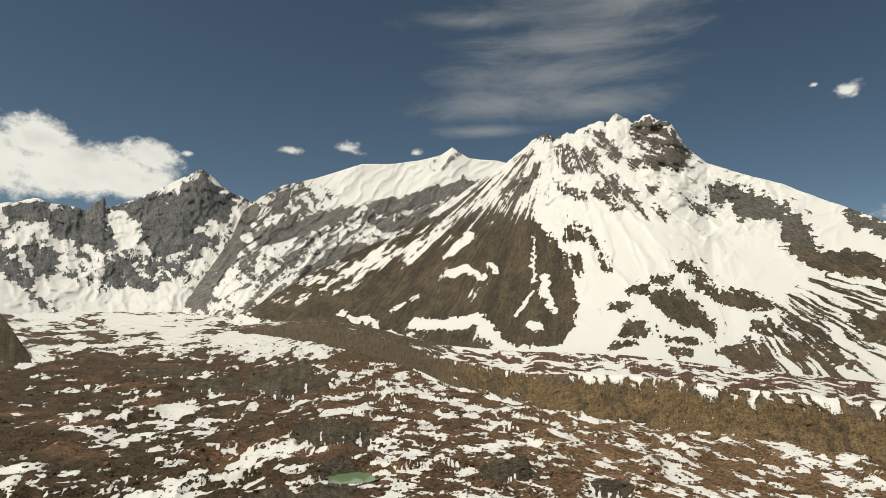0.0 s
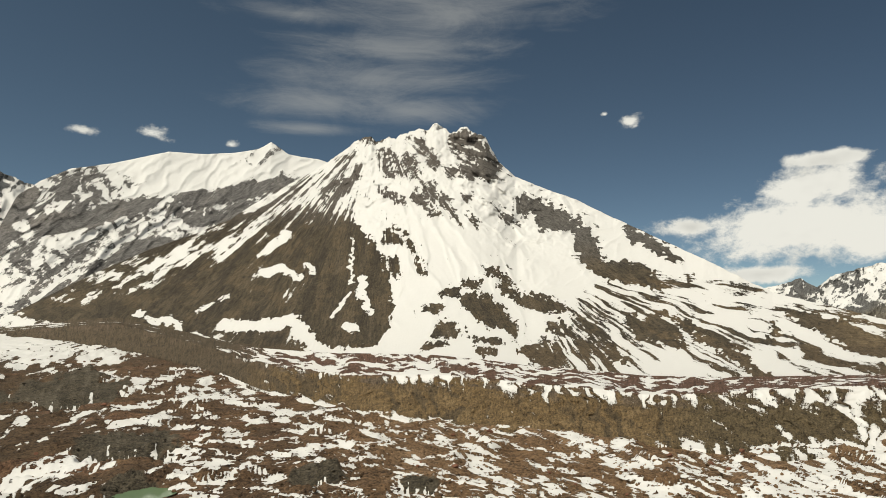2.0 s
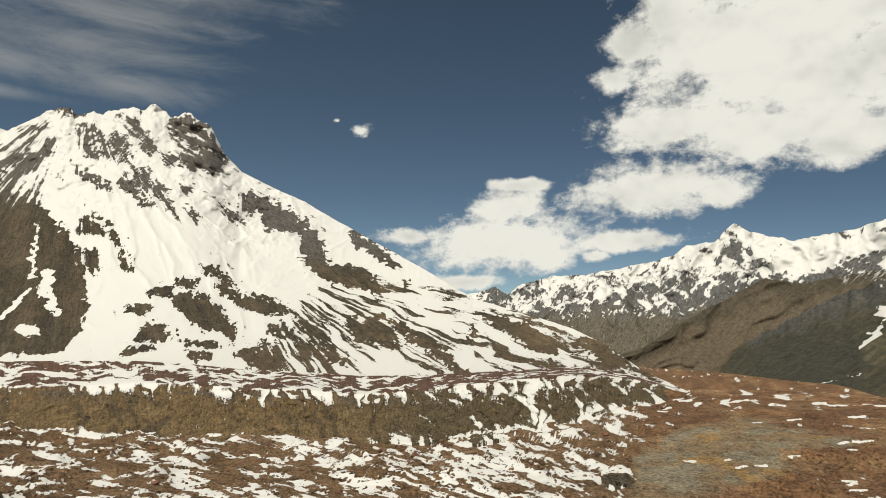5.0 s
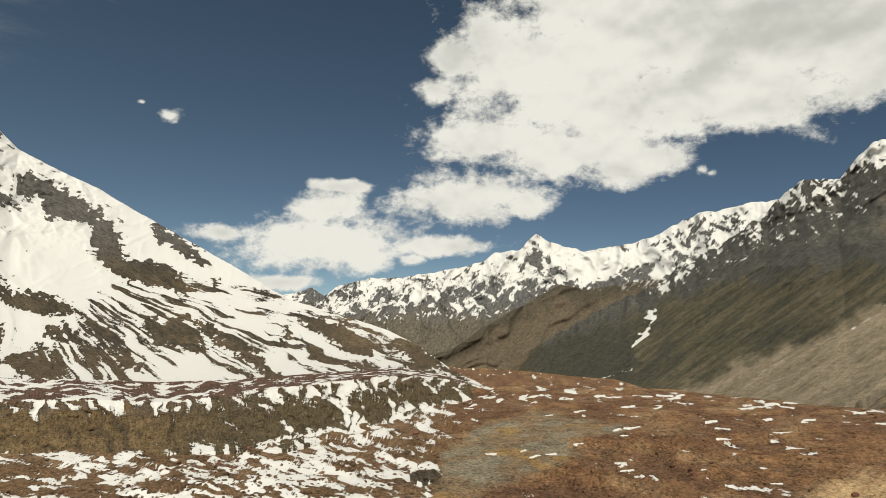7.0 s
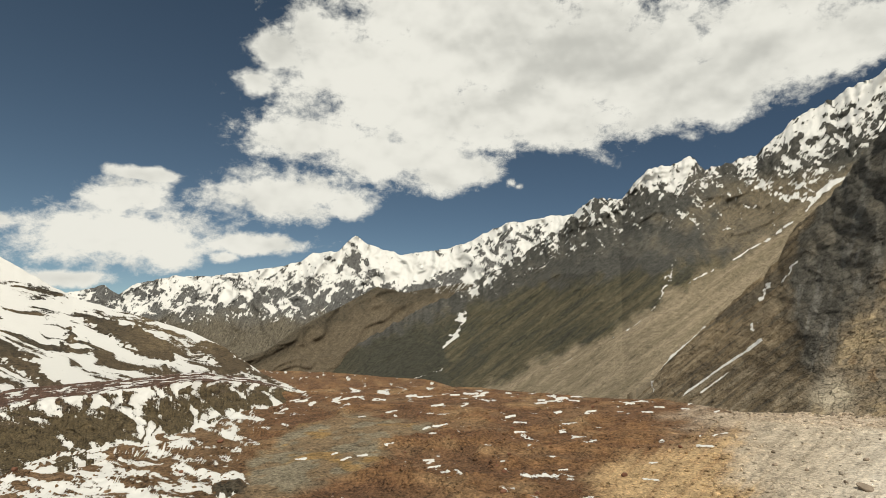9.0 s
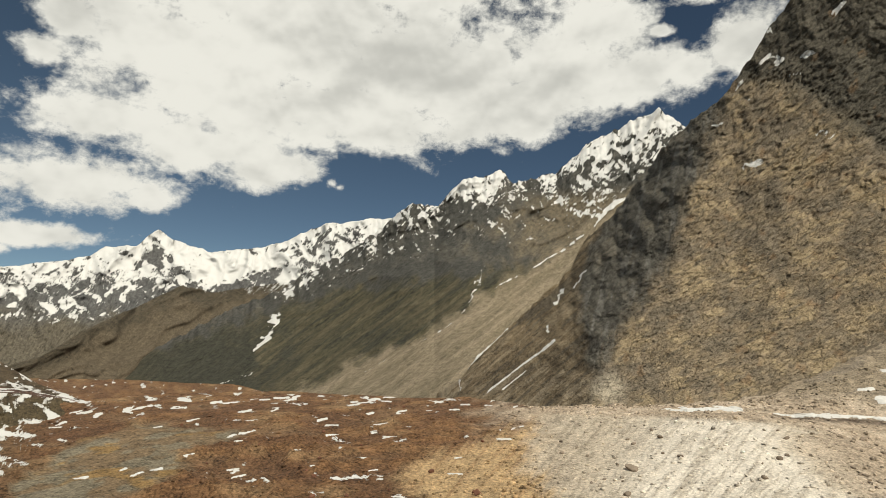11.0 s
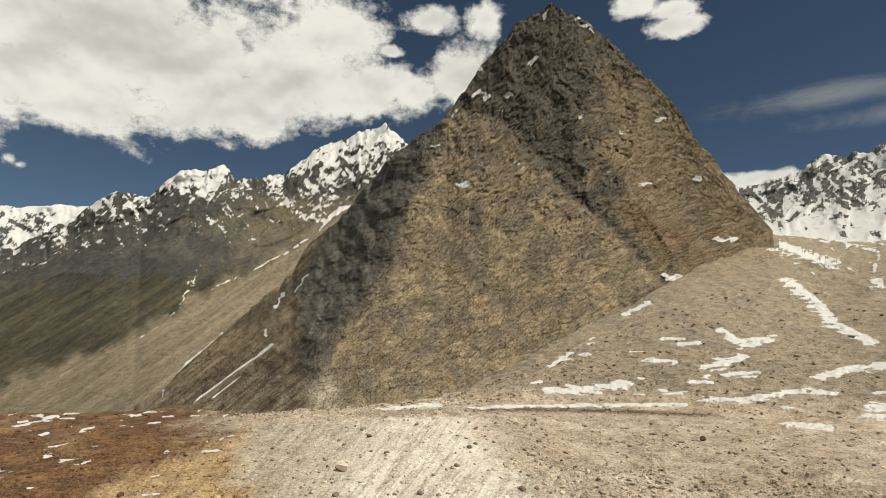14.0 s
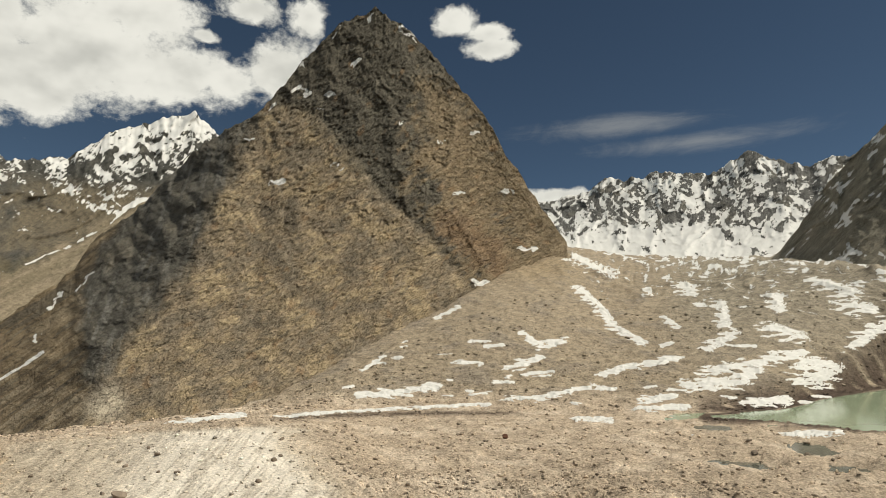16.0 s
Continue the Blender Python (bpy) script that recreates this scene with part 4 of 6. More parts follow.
def main_relief(A, E, V):
    th, rho = fan(A, E, PEAK)
    gully = alpine(th * 11, rho * 0.5, 0.6, 3.0, 0, 2.0, 6, 0.52)
    rock = alpine(A, E, 0.32, 1.8, np.clip((16 - A) * 0.08, -0.9, 0.9), 7.0, 7, 0.52)
    chips = facets(A * 0.6, E * 0.7, 2) + 0.7 * facets(A * 1.3, E * 1.5, 3) + 0.5 * facets(A * 3.1, E * 3.3, 4)
    high = smooth(0.45, 0.85, V) * smooth(2, 10, A) * (1 - smooth(24, 34, A))
    calm = 1 - 0.75 * smooth(22, 36, A)
    bare = smooth(-0.5, 0.8, inside(BARE_SLOPE, A, E))
    furrow = fbm(th * 30, rho * 0.25, 3, 4, 0.6)
    return (-0.011 * (gully - 0.4) * smooth(0.02, 0.3, V) * calm * (0.15 + 0.85 * smooth(5, 11, rho)) - 0.014 * (rock - 0.4) * smooth(0.3, 0.8, V) * calm) * (1 - 0.6 * bare) + 0.008 * chips * high - 0.0035 * furrow * np.maximum(bare, 1 - smooth(4, 9, A))


def main_paint(A, E, V):
    th, rho = fan(A, E, PEAK)
    rock = alpine(A, E, 0.32, 1.8, np.clip((16 - A) * 0.08, -0.9, 0.9), 7.0, 7, 0.52)
    # streaks that follow the fall lines
    streak = fbm(th * 14, rho * 0.16, 5.0, 6, 0.62)
    thin = fbm(th * 34, rho * 0.22, 7.0, 5, 0.64)
    th2, rho2 = fan(A, E, RUNOUT, 0.6)
    warp = fbm(A * 0.25, E * 0.5, 31.0, 3)
    melt = fbm(th2 * 13 + 0.5 * warp, rho2 * 0.13, 12.0, 4, 0.58)
    melt_thin = fbm(th2 * 44 + 0.8 * warp, rho2 * 0.17, 15.0, 4, 0.6)
    patch = fbm(A * 0.45, E * 0.7, 3.0, 6, 0.62)
    speck = specks(A, E, 6.0)
    fine = fbm(A * 3.0, E * 3.6, 16.0, 3, 0.6)
    wa, we = A + 0.38 * speck + 0.2 * fine + 0.25 * thin, E + 0.30 * speck + 0.2 * fine
    leftside = 1 - smooth(6.0, 9.5, A - 0.2 * (E - 10))
    # the face: clean snow with a few dark specks
    snow = 0.66 + 0.40 * thin + 0.20 * speck + 0.20 * fine - 0.22 * smooth(0.1, 0.7, ribs(A, E, 0.9, 3.0, 0.9)) * smooth(6, 10, E) * (1 - smooth(26, 32, A)) - 0.30 * smooth(8, 11, E) * (1 - smooth(22, 26, A)) * smooth(0.1, 0.6, patch + 0.6 * speck)
    # the flank below the ridge: drawn-out drifts that thin out downwards
    flank = -0.10 + 0.085 * (E - 5.5) - 0.020 * (A + 5) + 1.0 * streak + 0.75 * thin + 0.35 * patch + 0.25 * speck
    snow = snow + leftside * (flank - snow)
    # melt-out stripes on the lower right
    strips = smooth(25, 31, A) * (1 - smooth(-0.6, 1.2, E - np.interp(A, [24, 29, 33, 38, 43, 48, 60], [1.0, 2.0, 4.4, 4.0, 2.8, 2.0, -1])))
    strips = np.maximum(strips, smooth(22, 28, A) * (1 - smooth(-1.8, 0.4, E + 0.5)))
    snow = snow + strips * (0.26 + 0.85 * melt + 1.05 * melt_thin + 0.15 * patch - 0.25 * smooth(46, 54, A) - snow)
    bare = inside(BARE_SLOPE, wa + 0.3 * patch, we + 0.2 * thin)
    soft = smooth(9, 5, A) * smooth(0.0, 3.0, E)
    snow = snow - (1.5 - 0.5 * soft) * smooth(-0.15 - 2.0 * soft, 0.20 + 1.3 * soft, bare)
    for o in OUTCROPS:
        snow = snow - 1.5 * smooth(-0.30, 0.22, inside(o, wa + 0.5 * melt_thin, we + 0.15 * patch))
    for o in CRAGS:
        snow = snow - (0.85 + 0.6 * smooth(0.2, 0.6, rock) - 0.5 * smooth(0.1, 0.6, speck + thin)) * smooth(-0.35, 0.25, inside(o, wa, we))
    for w, pts in DRIFTS:
        snow = snow + 2.4 * (1 - smooth(w * 0.5, w * 1.25, along(pts, A + 0.35 * speck + 0.2 * patch, E + 0.25 * speck + 0.1 * fine)))
    base = blend((0.060, 0.048, 0.032), (smooth(-0.1, 0.6, patch + 0.4 * streak), (0.088, 0.067, 0.042)), (smooth(0.0, 0.6, -streak), (0.047, 0.038, 0.027)), (0.7 * smooth(0.1, 0.6, thin), (0.095, 0.075, 0.050)), (smooth(8, 12, E), (0.105, 0.092, 0.080)), (smooth(16, 24, A) * smooth(4, 8, E), (0.100, 0.092, 0.082)),
                 (smooth(0.0, 0.5, melt + patch) * smooth(26, 34, A) * (1 - smooth(3, 5, E)), (0.110, 0.080, 0.047)), (smooth(46, 52, A), (0.125, 0.092, 0.054)), (1 - smooth(-2.6, -1.6, E + 0.3 * patch), (0.090, 0.066, 0.040)))
    return base, snow


def main_split(A, E, V, snow):
    bare = inside(BARE_SLOPE, A, E) > 0
    crag = (E > 9.5) & (A > 6.5) & (A < 24.5)
    return np.where(crag, 2, np.where(bare, 1, 0))


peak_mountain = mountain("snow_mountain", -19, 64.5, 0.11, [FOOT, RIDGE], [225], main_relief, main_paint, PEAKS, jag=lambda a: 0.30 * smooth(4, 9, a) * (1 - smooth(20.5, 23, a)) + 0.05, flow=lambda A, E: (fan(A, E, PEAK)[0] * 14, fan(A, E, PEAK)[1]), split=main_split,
                         names=(("snow_slope", "streaked snow slope"), ("bare_slope", "bare brown scree slope"), ("summit_crag", "broken rock summit in snow")))
tagged(peak_mountain, "tall brown mountain streaked with melting snow, rocky twin summit", "mountain")

# ---------------------------------------------------------------- white ridge behind it
BACK_RIDGE = [(-23.3, 0.8, 3500), (-22.6, 2.2, 3600), (-21, 4.6, 3750), (-19.2, 7.6, 3800), (-18.3, 9.9, 3850), (-16.9, 11.2, 3900), (-14.9, 12.4, 3950), (-11.9, 13.2, 4000), (-7.7, 14.6, 4000), (-4.5, 14.7, 4000), (-1.8, 15.1, 3980), (-0.2, 15.5, 3960), (0.9, 16.2, 3950), (2.5, 15.2, 3950), (5.2, 14.9, 3900), (9, 14.0, 3900)]
BACK_FOOT = [(-23.3, 0.0, 3300), (-18, -0.1, 3000), (9, 0.0, 3000)]


BANDS = []
outline(BANDS, (-22.67, 1.52), (-21.4, 3.82), (-20.31, 5.82), (-19.67, 7.83), (-18.54, 9.63), (-17.36, 10.69), (-16.99, 9.95), (-18.25, 8.14), (-18.91, 6.11), (-19.78, 4.1), (-20.66, 2.61), (-21.54, 1.53))
outline(BANDS, (-17.28, 8.08), (-15.33, 8.75), (-13.33, 9.18), (-11.82, 9.89), (-9.76, 10.56), (-8.3, 10.34), (-10.27, 9.41), (-12.55, 8.22), (-14.8, 7.34), (-16.77, 7.08))
outline(BANDS, (-7.41, 10.93), (-4.5, 11.59), (-2.36, 11.97), (-1.28, 12.49), (2.49, 13.24), (3.13, 12.6), (0.86, 11.75), (-2.09, 10.97), (-4.49, 10.44), (-5.02, 9.91))
outline(BANDS, (-6.87, 9.21), (-5.02, 9.6), (-4.33, 8.71), (-5.02, 8.34))
outline(BANDS, (-4.49, 8.87), (-2.36, 9.77), (-0.76, 9.87), (0.41, 9.23), (-2.36, 8.56))
outline(BANDS, (-10.74, 6.55), (-7.64, 7.27), (-6.85, 6.59), (-9.7, 5.99))
outline(BANDS, (-15.4, 11.54), (-14.41, 11.84), (-14.86, 10.04), (-15.85, 9.75))


def back_relief(A, E, V):
    return -0.010 * (alpine(A, E, 0.16, 1.6, -0.9, 3.0, 7, 0.5) - 0.4) * smooth(0, 0.15, V) * (1 - 0.55 * smooth(9.3, 11.3, E - 0.14 * (A + 8))) - 0.005 * (alpine(A, E, 0.7, 2.2, -1.0, 9.0, 5, 0.5) - 0.4) * (1 - 0.45 * smooth(9.5, 11.5, E - 0.14 * (A + 8)))


def back_paint(A, E, V):
    rib = alpine(A, E, 0.7, 2.2, -1.0, 9.0, 5, 0.5)
    band = fbm(A * 0.25, (E - 0.30 * A) * 0.7, 2.0, 6, 0.62)
    fine = specks(A, E, 4.0)
    slide = couloirs(A, E, 0.9, 14.0, 1.1)
    top = smooth(-2.0, 1.6, E - 11.0 - 0.14 * (A + 8) + 0.8 * band)
    summit = np.exp(-((A - 1.2) / 2.6) ** 2) * smooth(12, 14, E)
    wa, we = A + 0.35 * fine + 0.2 * band, E + 0.25 * fine
    stripe = fbm((A - 1.0 * E) * 1.1, (E + A) * 0.14, 19.0, 5, 0.62)
    cliff = np.exp(-((E - 9.9 - 0.20 * (A + 10)) / 0.9) ** 2)
    vein = ribs(A, E, 0.7, 8.0, 0.8)
    snow = 0.42 + 0.45 * top * smooth(-13, -8, A) - 0.35 * top * smooth(0.3, 0.9, vein + fine) + 0.35 * band + 0.30 * fine - 0.55 * (1 - top * smooth(-13, -8, A)) * smooth(-0.1, 0.6, vein) - 0.30 * (1 - top) * smooth(0.0, 0.5, slide) - 0.65 * cliff * smooth(-0.1, 0.5, rib - 0.3 + 0.7 * fine) - 0.9 * summit * smooth(0.2, 0.6, rib + 0.3 * fine)
    for o in BANDS:
        snow = snow - 1.25 * smooth(-0.35, 0.3, inside(o, wa, we)) * (1 - 0.45 * smooth(0.1, 0.6, fine + slide))
    # bare streaks where the flank runs out above the glacier
    low = smooth(6.2, 3.6, E - 0.28 * (A + 14)) * smooth(-19, -15, A)
    snow = snow + low * (-0.55 + 1.4 * stripe)
    return blend((0.135, 0.128, 0.122), (smooth(0, 0.6, band), (0.17, 0.157, 0.145))), snow


tagged(mountain("snow_ridge", -23.3, 9, 0.11, [BACK_FOOT, BACK_RIDGE], [150], back_relief, back_paint, FAR, jag=0.03, lean=1.2, split=lambda A, E, V, s: E < 10.6 + 0.16 * (A + 8), names=(("snowfield", "smooth white summit snowfield"), ("rock_flank", "banded rock and snow flank"))), "glaciated white ridge with a sharp snow summit", "mountain")

# ---------------------------------------------------------------- cirque at the glacier's head
CIRQUE = [(-42, 8.0, 4500), (-36.3, 9.1, 4500), (-34.2, 9.8, 4500), (-31.5, 9.4, 4450), (-30.6, 9.2, 4400), (-29.3, 10.4, 4350), (-29.1, 9.6, 4400), (-27.8, 10, 4450), (-25.7, 11.1, 4450), (-24, 12.2, 4400), (-22, 13.35, 4350), (-20.8, 12.6, 4350), (-20.1, 12, 4350), (-17.9, 10.9, 4350), (-15, 11.0, 4350), (-12, 10, 4300)]
CIRQUE_FOOT = [(-42, 1.2, 3200), (-35.9, 0.9, 3300), (-32, 0.3, 3400), (-28.3, 0.3, 3450), (-23, 0.1, 3400), (-12, 0.0, 3300)]


WALLS = []
outline(WALLS, (-32.65, 9.78), (-31.45, 9.22), (-30.29, 9.69), (-29.31, 10.33), (-28.98, 8.04), (-28.47, 6.21), (-29.69, 6.15), (-30.93, 6.99), (-32.07, 6.47), (-32.91, 7.75), (-32.79, 8.87))
outline(WALLS, (-24.4, 10.98), (-23.09, 12.04), (-22.19, 12.46), (-20.52, 11.75), (-19.05, 10.6), (-19.94, 8.81), (-21.13, 9.25), (-22.03, 8.46), (-22.87, 6.71), (-24.21, 6.41), (-25.56, 7.31), (-26.22, 7.51), (-26.5, 8.92), (-27.33, 8.39), (-26.94, 9.12), (-28.85, 9.44), (-26.57, 10.33))
outline(WALLS, (-22.45, 7.46), (-21.55, 8), (-20.97, 7.28), (-21.95, 6.41))
outline(WALLS, (-29.15, 3.41), (-28.6, 4.58), (-28.04, 5.77), (-26.96, 5.11), (-26.69, 3.94), (-25.82, 3.49), (-24.43, 3.52), (-25.36, 2.88), (-27.08, 3.18), (-28.78, 2.68))
outline(WALLS, (-36.27, 8.97), (-34.86, 9.33), (-32.95, 9.75), (-34.04, 7.88), (-35.49, 7.97))
outline(WALLS, (-34.46, 5.88), (-32.82, 6.2), (-32.11, 5.12), (-32.88, 4.11), (-33.69, 4.07))
outline(WALLS, (-36.38, 5.41), (-35.1, 4.54), (-33.94, 3.28), (-33.41, 2.41), (-32.06, 1.02), (-32.7, 1.11), (-33.86, 1.97), (-35.22, 3.67))
outline(WALLS, (-26.33, 7.17), (-24.23, 6.9), (-23.66, 6.1), (-25.28, 5.89))
outline(WALLS, (-26.32, 5.13), (-25.02, 4.94), (-25.21, 4.22), (-25.95, 4.44))


def cirque_relief(A, E, V):
    return -0.012 * (alpine(A, E, 0.16, 1.5, 0.2, 6.0, 7, 0.5) - 0.4) * smooth(0, 0.15, V) - 0.006 * (alpine(A, E, 0.8, 2.5, 0.1, 2.0, 5) - 0.4) + 0.004 * facets(A * 1.2, E * 1.6, 5)


def cirque_paint(A, E, V):
    patch = fbm(A * 0.45, E * 0.5, 12.0, 6, 0.64)
    rib = alpine(A, E, 0.8, 2.5, 0.1, 2.0, 5)
    gully = couloirs(A, E, 0.9, 15.0, 0.8)
    bits = specks(A, E, 2.0)
    wa, we = A + 0.35 * bits + 0.2 * patch, E + 0.25 * bits
    dark = np.zeros(A.shape)
    for o in WALLS:
        dark = np.maximum(dark, smooth(-0.35, 0.3, inside(o, wa, we)))
    gap = smooth(0.0, 0.5, inside([(-29.0, 9.4), (-27.8, 9.6), (-26.4, 8.0), (-26.6, 6.2), (-28.2, 6.0), (-28.8, 7.4)], A, E))
    rim = smooth(0.6, 0.1, np.interp(A, [c[0] for c in CIRQUE], [c[1] for c in CIRQUE]) - E) * smooth(-30, -33, A)
    foot = 1 - smooth(2.0, 4.2, E + patch)
    snow = 0.48 + 0.35 * patch + 0.25 * gully + 0.35 * bits - 0.5 * smooth(-0.1, 0.6, ribs(A, E, 0.7, 5.0, 0.8)) - 0.3 * smooth(0.3, 0.6, rib) - 1.25 * dark * (1 - 0.3 * smooth(0.2, 0.7, gully + bits)) + 0.9 * gap + 0.8 * rim + 0.8 * foot
    return blend((0.108, 0.110, 0.112), (smooth(0, 0.7, patch), (0.145, 0.143, 0.140))), snow


tagged(mountain("cirque_mountain", -42, -12, 0.12, [CIRQUE_FOOT, CIRQUE], [125], cirque_relief, cirque_paint, FAR, jag=0.12, rear=350, split=lambda A, E, V, s: (A > -28.4).astype(int), names=(("rock_fin", "dark rock fin with a snow rim"), ("horn", "grey horn summit with hanging snow"))), "grey rock wall with hanging snow and a horn summit", "mountain")

# ---------------------------------------------------------------- dim hillside at the glacier's edge
HILL = [(-60, 12, 1900), (-42, 4.0, 1800), (-36, 1.3, 1700), (-35.0, -0.2, 1600), (-34.0, -1.8, 1450), (-32.6, -4.2, 1120)]
HILL_FOOT = [(-60, -5.5, 750), (-42, -6.0, 760), (-36, -5.6, 780), (-34, -5.3, 820), (-32.6, -4.8, 930)]


def hill_relief(A, E, V):
    return 0.008 * fbm(A * 0.6, E * 0.6, 3.0, 5)


def hill_paint(A, E, V):
    p = fbm(A, E, 2, 4)
    return blend((0.075, 0.060, 0.037), (smooth(0, 0.6, p), (0.098, 0.076, 0.045))), -0.75 + 0.7 * p + 0.5 * specks(A, E, 8.0)


tagged(mountain("hillside", -60, -32.6, 0.1, [HILL_FOOT, HILL], [50], hill_relief, hill_paint, SLOPE, rear=300), "olive brown grassy hillside beside the glacier", "hill")

# ---------------------------------------------------------------- far range beyond the valley
RANGE = [(42, 2.0, 4700), (44.9, 2.7, 4700), (47.2, 3.35, 4700), (48.2, 2.6, 4700), (49.5, 3.5, 4600), (52.4, 4.25, 4600), (55.9, 4.4, 4600), (60.5, 5.2, 4600), (62.9, 5.8, 4600), (63.9, 6.6, 4600), (66.3, 6.8, 4600), (67.2, 7.8, 4600), (67.9, 8.3, 4600), (69, 7.5, 4600), (72.2, 6.5, 4600), (75.8, 7.0, 4600), (78.2, 7.7, 4550), (82, 9.4, 4500), (86.5, 10.0, 4500), (94, 10.5, 4500)]
RANGE_FOOT = [(42, -3.5, 3700), (58, -4.5, 3500), (94, -4.5, 3500)]


def range_relief(A, E, V):
    return -0.017 * (alpine(A, E, 0.30, 2.0, -0.35, 9.0, 6, 0.5) - 0.4) * smooth(0, 0.2, V) - 0.006 * (alpine(A, E, 0.9, 2.4, 0.3, 4.0, 5, 0.55) - 0.4)


def range_paint(A, E, V):
    big = alpine(A, E, 0.30, 2.0, -0.35, 9.0, 6, 0.5)
    gully = couloirs(A, E, 1.1, 3.0, 0.9)
    patch = fbm(A * 0.35, E * 0.5, 8.0, 5, 0.62)
    bowl = smooth(-0.4, 0.6, inside([(67, 8.4), (70.5, 7.0), (76, 6.6), (80, 7.2), (76, 4.6), (71.5, 3.8), (69.4, 5.4)], A, E + 0.3 * patch))
    tooth = smooth(-0.3, 0.4, inside([(66.9, 7.2), (68.0, 8.2), (68.6, 6.6), (68.2, 5.2), (66.6, 5.6)], A, E))
    vein, vein2 = ribs(A, E, 0.55, 3.0, 0.9), ribs(A, E, 1.3, 7.0, 0.9)
    crest = np.interp(A, [c[0] for c in RANGE], [c[1] for c in RANGE])
    mass = -0.08 + 0.24 * (E - 2.8 - 0.10 * np.maximum(A - 60, 0))
    turn = 1 - 2 * smooth(-0.1, 0.4, mass)
    snow = mass + turn * (0.75 * vein + 0.55 * vein2) + 0.35 * patch + 0.15 * specks(A, E, 7.0) - 0.2 * smooth(0.35, 0.6, big) + 0.8 * bowl - 1.0 * tooth + 0.15 * smooth(1.4, 0.1, crest - E)
    snow = snow - 0.65 * (1 - smooth(-1.6, 1.2, E + 0.5 * patch + 0.4 * gully))
    return blend((0.112, 0.110, 0.106), (1 - smooth(-0.5, 2.0, E + patch), (0.118, 0.102, 0.076))), snow


tagged(mountain("far_range", 42, 94, 0.12, [RANGE_FOOT, RANGE], [130], range_relief, range_paint, FAR, jag=0.14, lean=0.35, rear=300, split=lambda A, E, V, s: np.where(E < 1.2, 1, np.where((A > 64.8) & (A < 71), 2, 0)), names=(("snow_crest", "snowy crest with dark ribs"), ("lower_slope", "bare brown lower slope"), ("summit", "pointed white summit"))), "distant snow range with a pointed white summit", "mountain")

# ---------------------------------------------------------------- brown spur in the valley
SPUR = [(57, -3.6, 2500), (58.1, -2.8, 2500), (60.1, -2.2, 2550), (63.2, 0, 2700), (66.3, 1.6, 2900), (70, 3.6, 3100), (72.6, 3.0, 3200), (78, 4.0, 3300), (86, 4.0, 3300)]
SPUR_FOOT = [(57, -6.0, 2300), (86, -6.0, 2300)]


def spur_relief(A, E, V):
    return -0.022 * (alpine(A, E, 0.22, 2.4, -1.0, 3.0, 6, 0.5) - 0.4) * smooth(0, 0.2, V)


def spur_paint(A, E, V):
    p = fbm(A * 0.6, E * 0.6, 2, 4)
    edge = np.interp(A, [p0[0] for p0 in SPUR], [p0[1] for p0 in SPUR]) - E
    return blend((0.080, 0.066, 0.046), (smooth(0.6, 1.8, edge + p), (0.118, 0.094, 0.064))), -0.8 + 0.5 * p + 0.9 * smooth(1.5, 4.5, E) * smooth(68, 72, A)


tagged(mountain("valley_spur", 57, 86, 0.15, [SPUR_FOOT, SPUR], [70], spur_relief, spur_paint, RANGE_ROCK, jag=0.1, lean=1.0, split=lambda A, E, V, s: (A > 70).astype(int), names=(("near_spur", "brown grassy spur"), ("upper_spur", "rocky upper spur with snow"))), "bare brown mountain spur above the valley", "mountain")

# ---------------------------------------------------------------- long dark range to the rock pyramid
SIDE = [(62.5, -5.6, 2500), (63.2, -5.3, 2500), (68.4, -1.6, 2650), (73.7, 1.3, 2750), (77.8, 3.3, 2800), (81.4, 5.3, 2800), (86.4, 8.4, 2800), (88.5, 10.4, 2800), (90.1, 11.5, 2750), (92.2, 11.2, 2750), (95, 13.8, 2750), (97, 13.9, 2750), (98.5, 14.6, 2750), (99.6, 13.2, 2800), (101.9, 13.6, 2850),
        (104.1, 14.3, 2900), (106.8, 16.5, 2950), (108.9, 17.4, 3000), (111.3, 18.3, 3000), (113.1, 18.8, 3000), (115, 17.6, 3000), (118, 15, 3000)]
SIDE_FOOT = [(62.5, -6.4, 2300), (75, -7.0, 1800), (88, -7.2, 1350), (95, -7.0, 1150), (118, -6, 1600)]


SCREE_TOP = ([78, 80.5, 90.3, 97.0, 102.3, 106.6, 110.8, 118], [-7, -5.3, -1.0, 3.1, 5.7, 9.3, 12.7, 18])
SHADED_OLIVE_TOP = ([62, 65.4, 73.4, 82.6, 92.8, 98.1, 110], [-4.5, -2.5, -0.4, 3.1, 4.6, 5.2, 8])


def side_scree(A, E):
    wob = fbm(A * 0.5, E * 0.5, 18.0, 4)
    return smooth(-0.5, 0.7, np.interp(A, *SCREE_TOP) - E + 0.9 * wob)


def side_relief(A, E, V):
    scree = side_scree(A, E)
    slopes = alpine(A, E, 0.20, 2.6, -1.1, 5.0, 7, 0.5)
    rock = alpine(A, E, 0.75, 2.0, -0.8, 8.0, 5, 0.54)
    line = np.interp(A, [62, 80, 90, 100, 116], [7.0, 4.4, 6.8, 8.2, 9.0])
    high = smooth(-2, 2, E - line)
    return (-0.022 * (slopes - 0.4) * smooth(0.0, 0.3, V) * (0.55 + 0.25 * high) - 0.0055 * (rock - 0.4) * (0.15 + 0.85 * high)) * (1 - 0.8 * scree) + 0.004 * facets(A * 1.6, E * 1.8, 7) * high


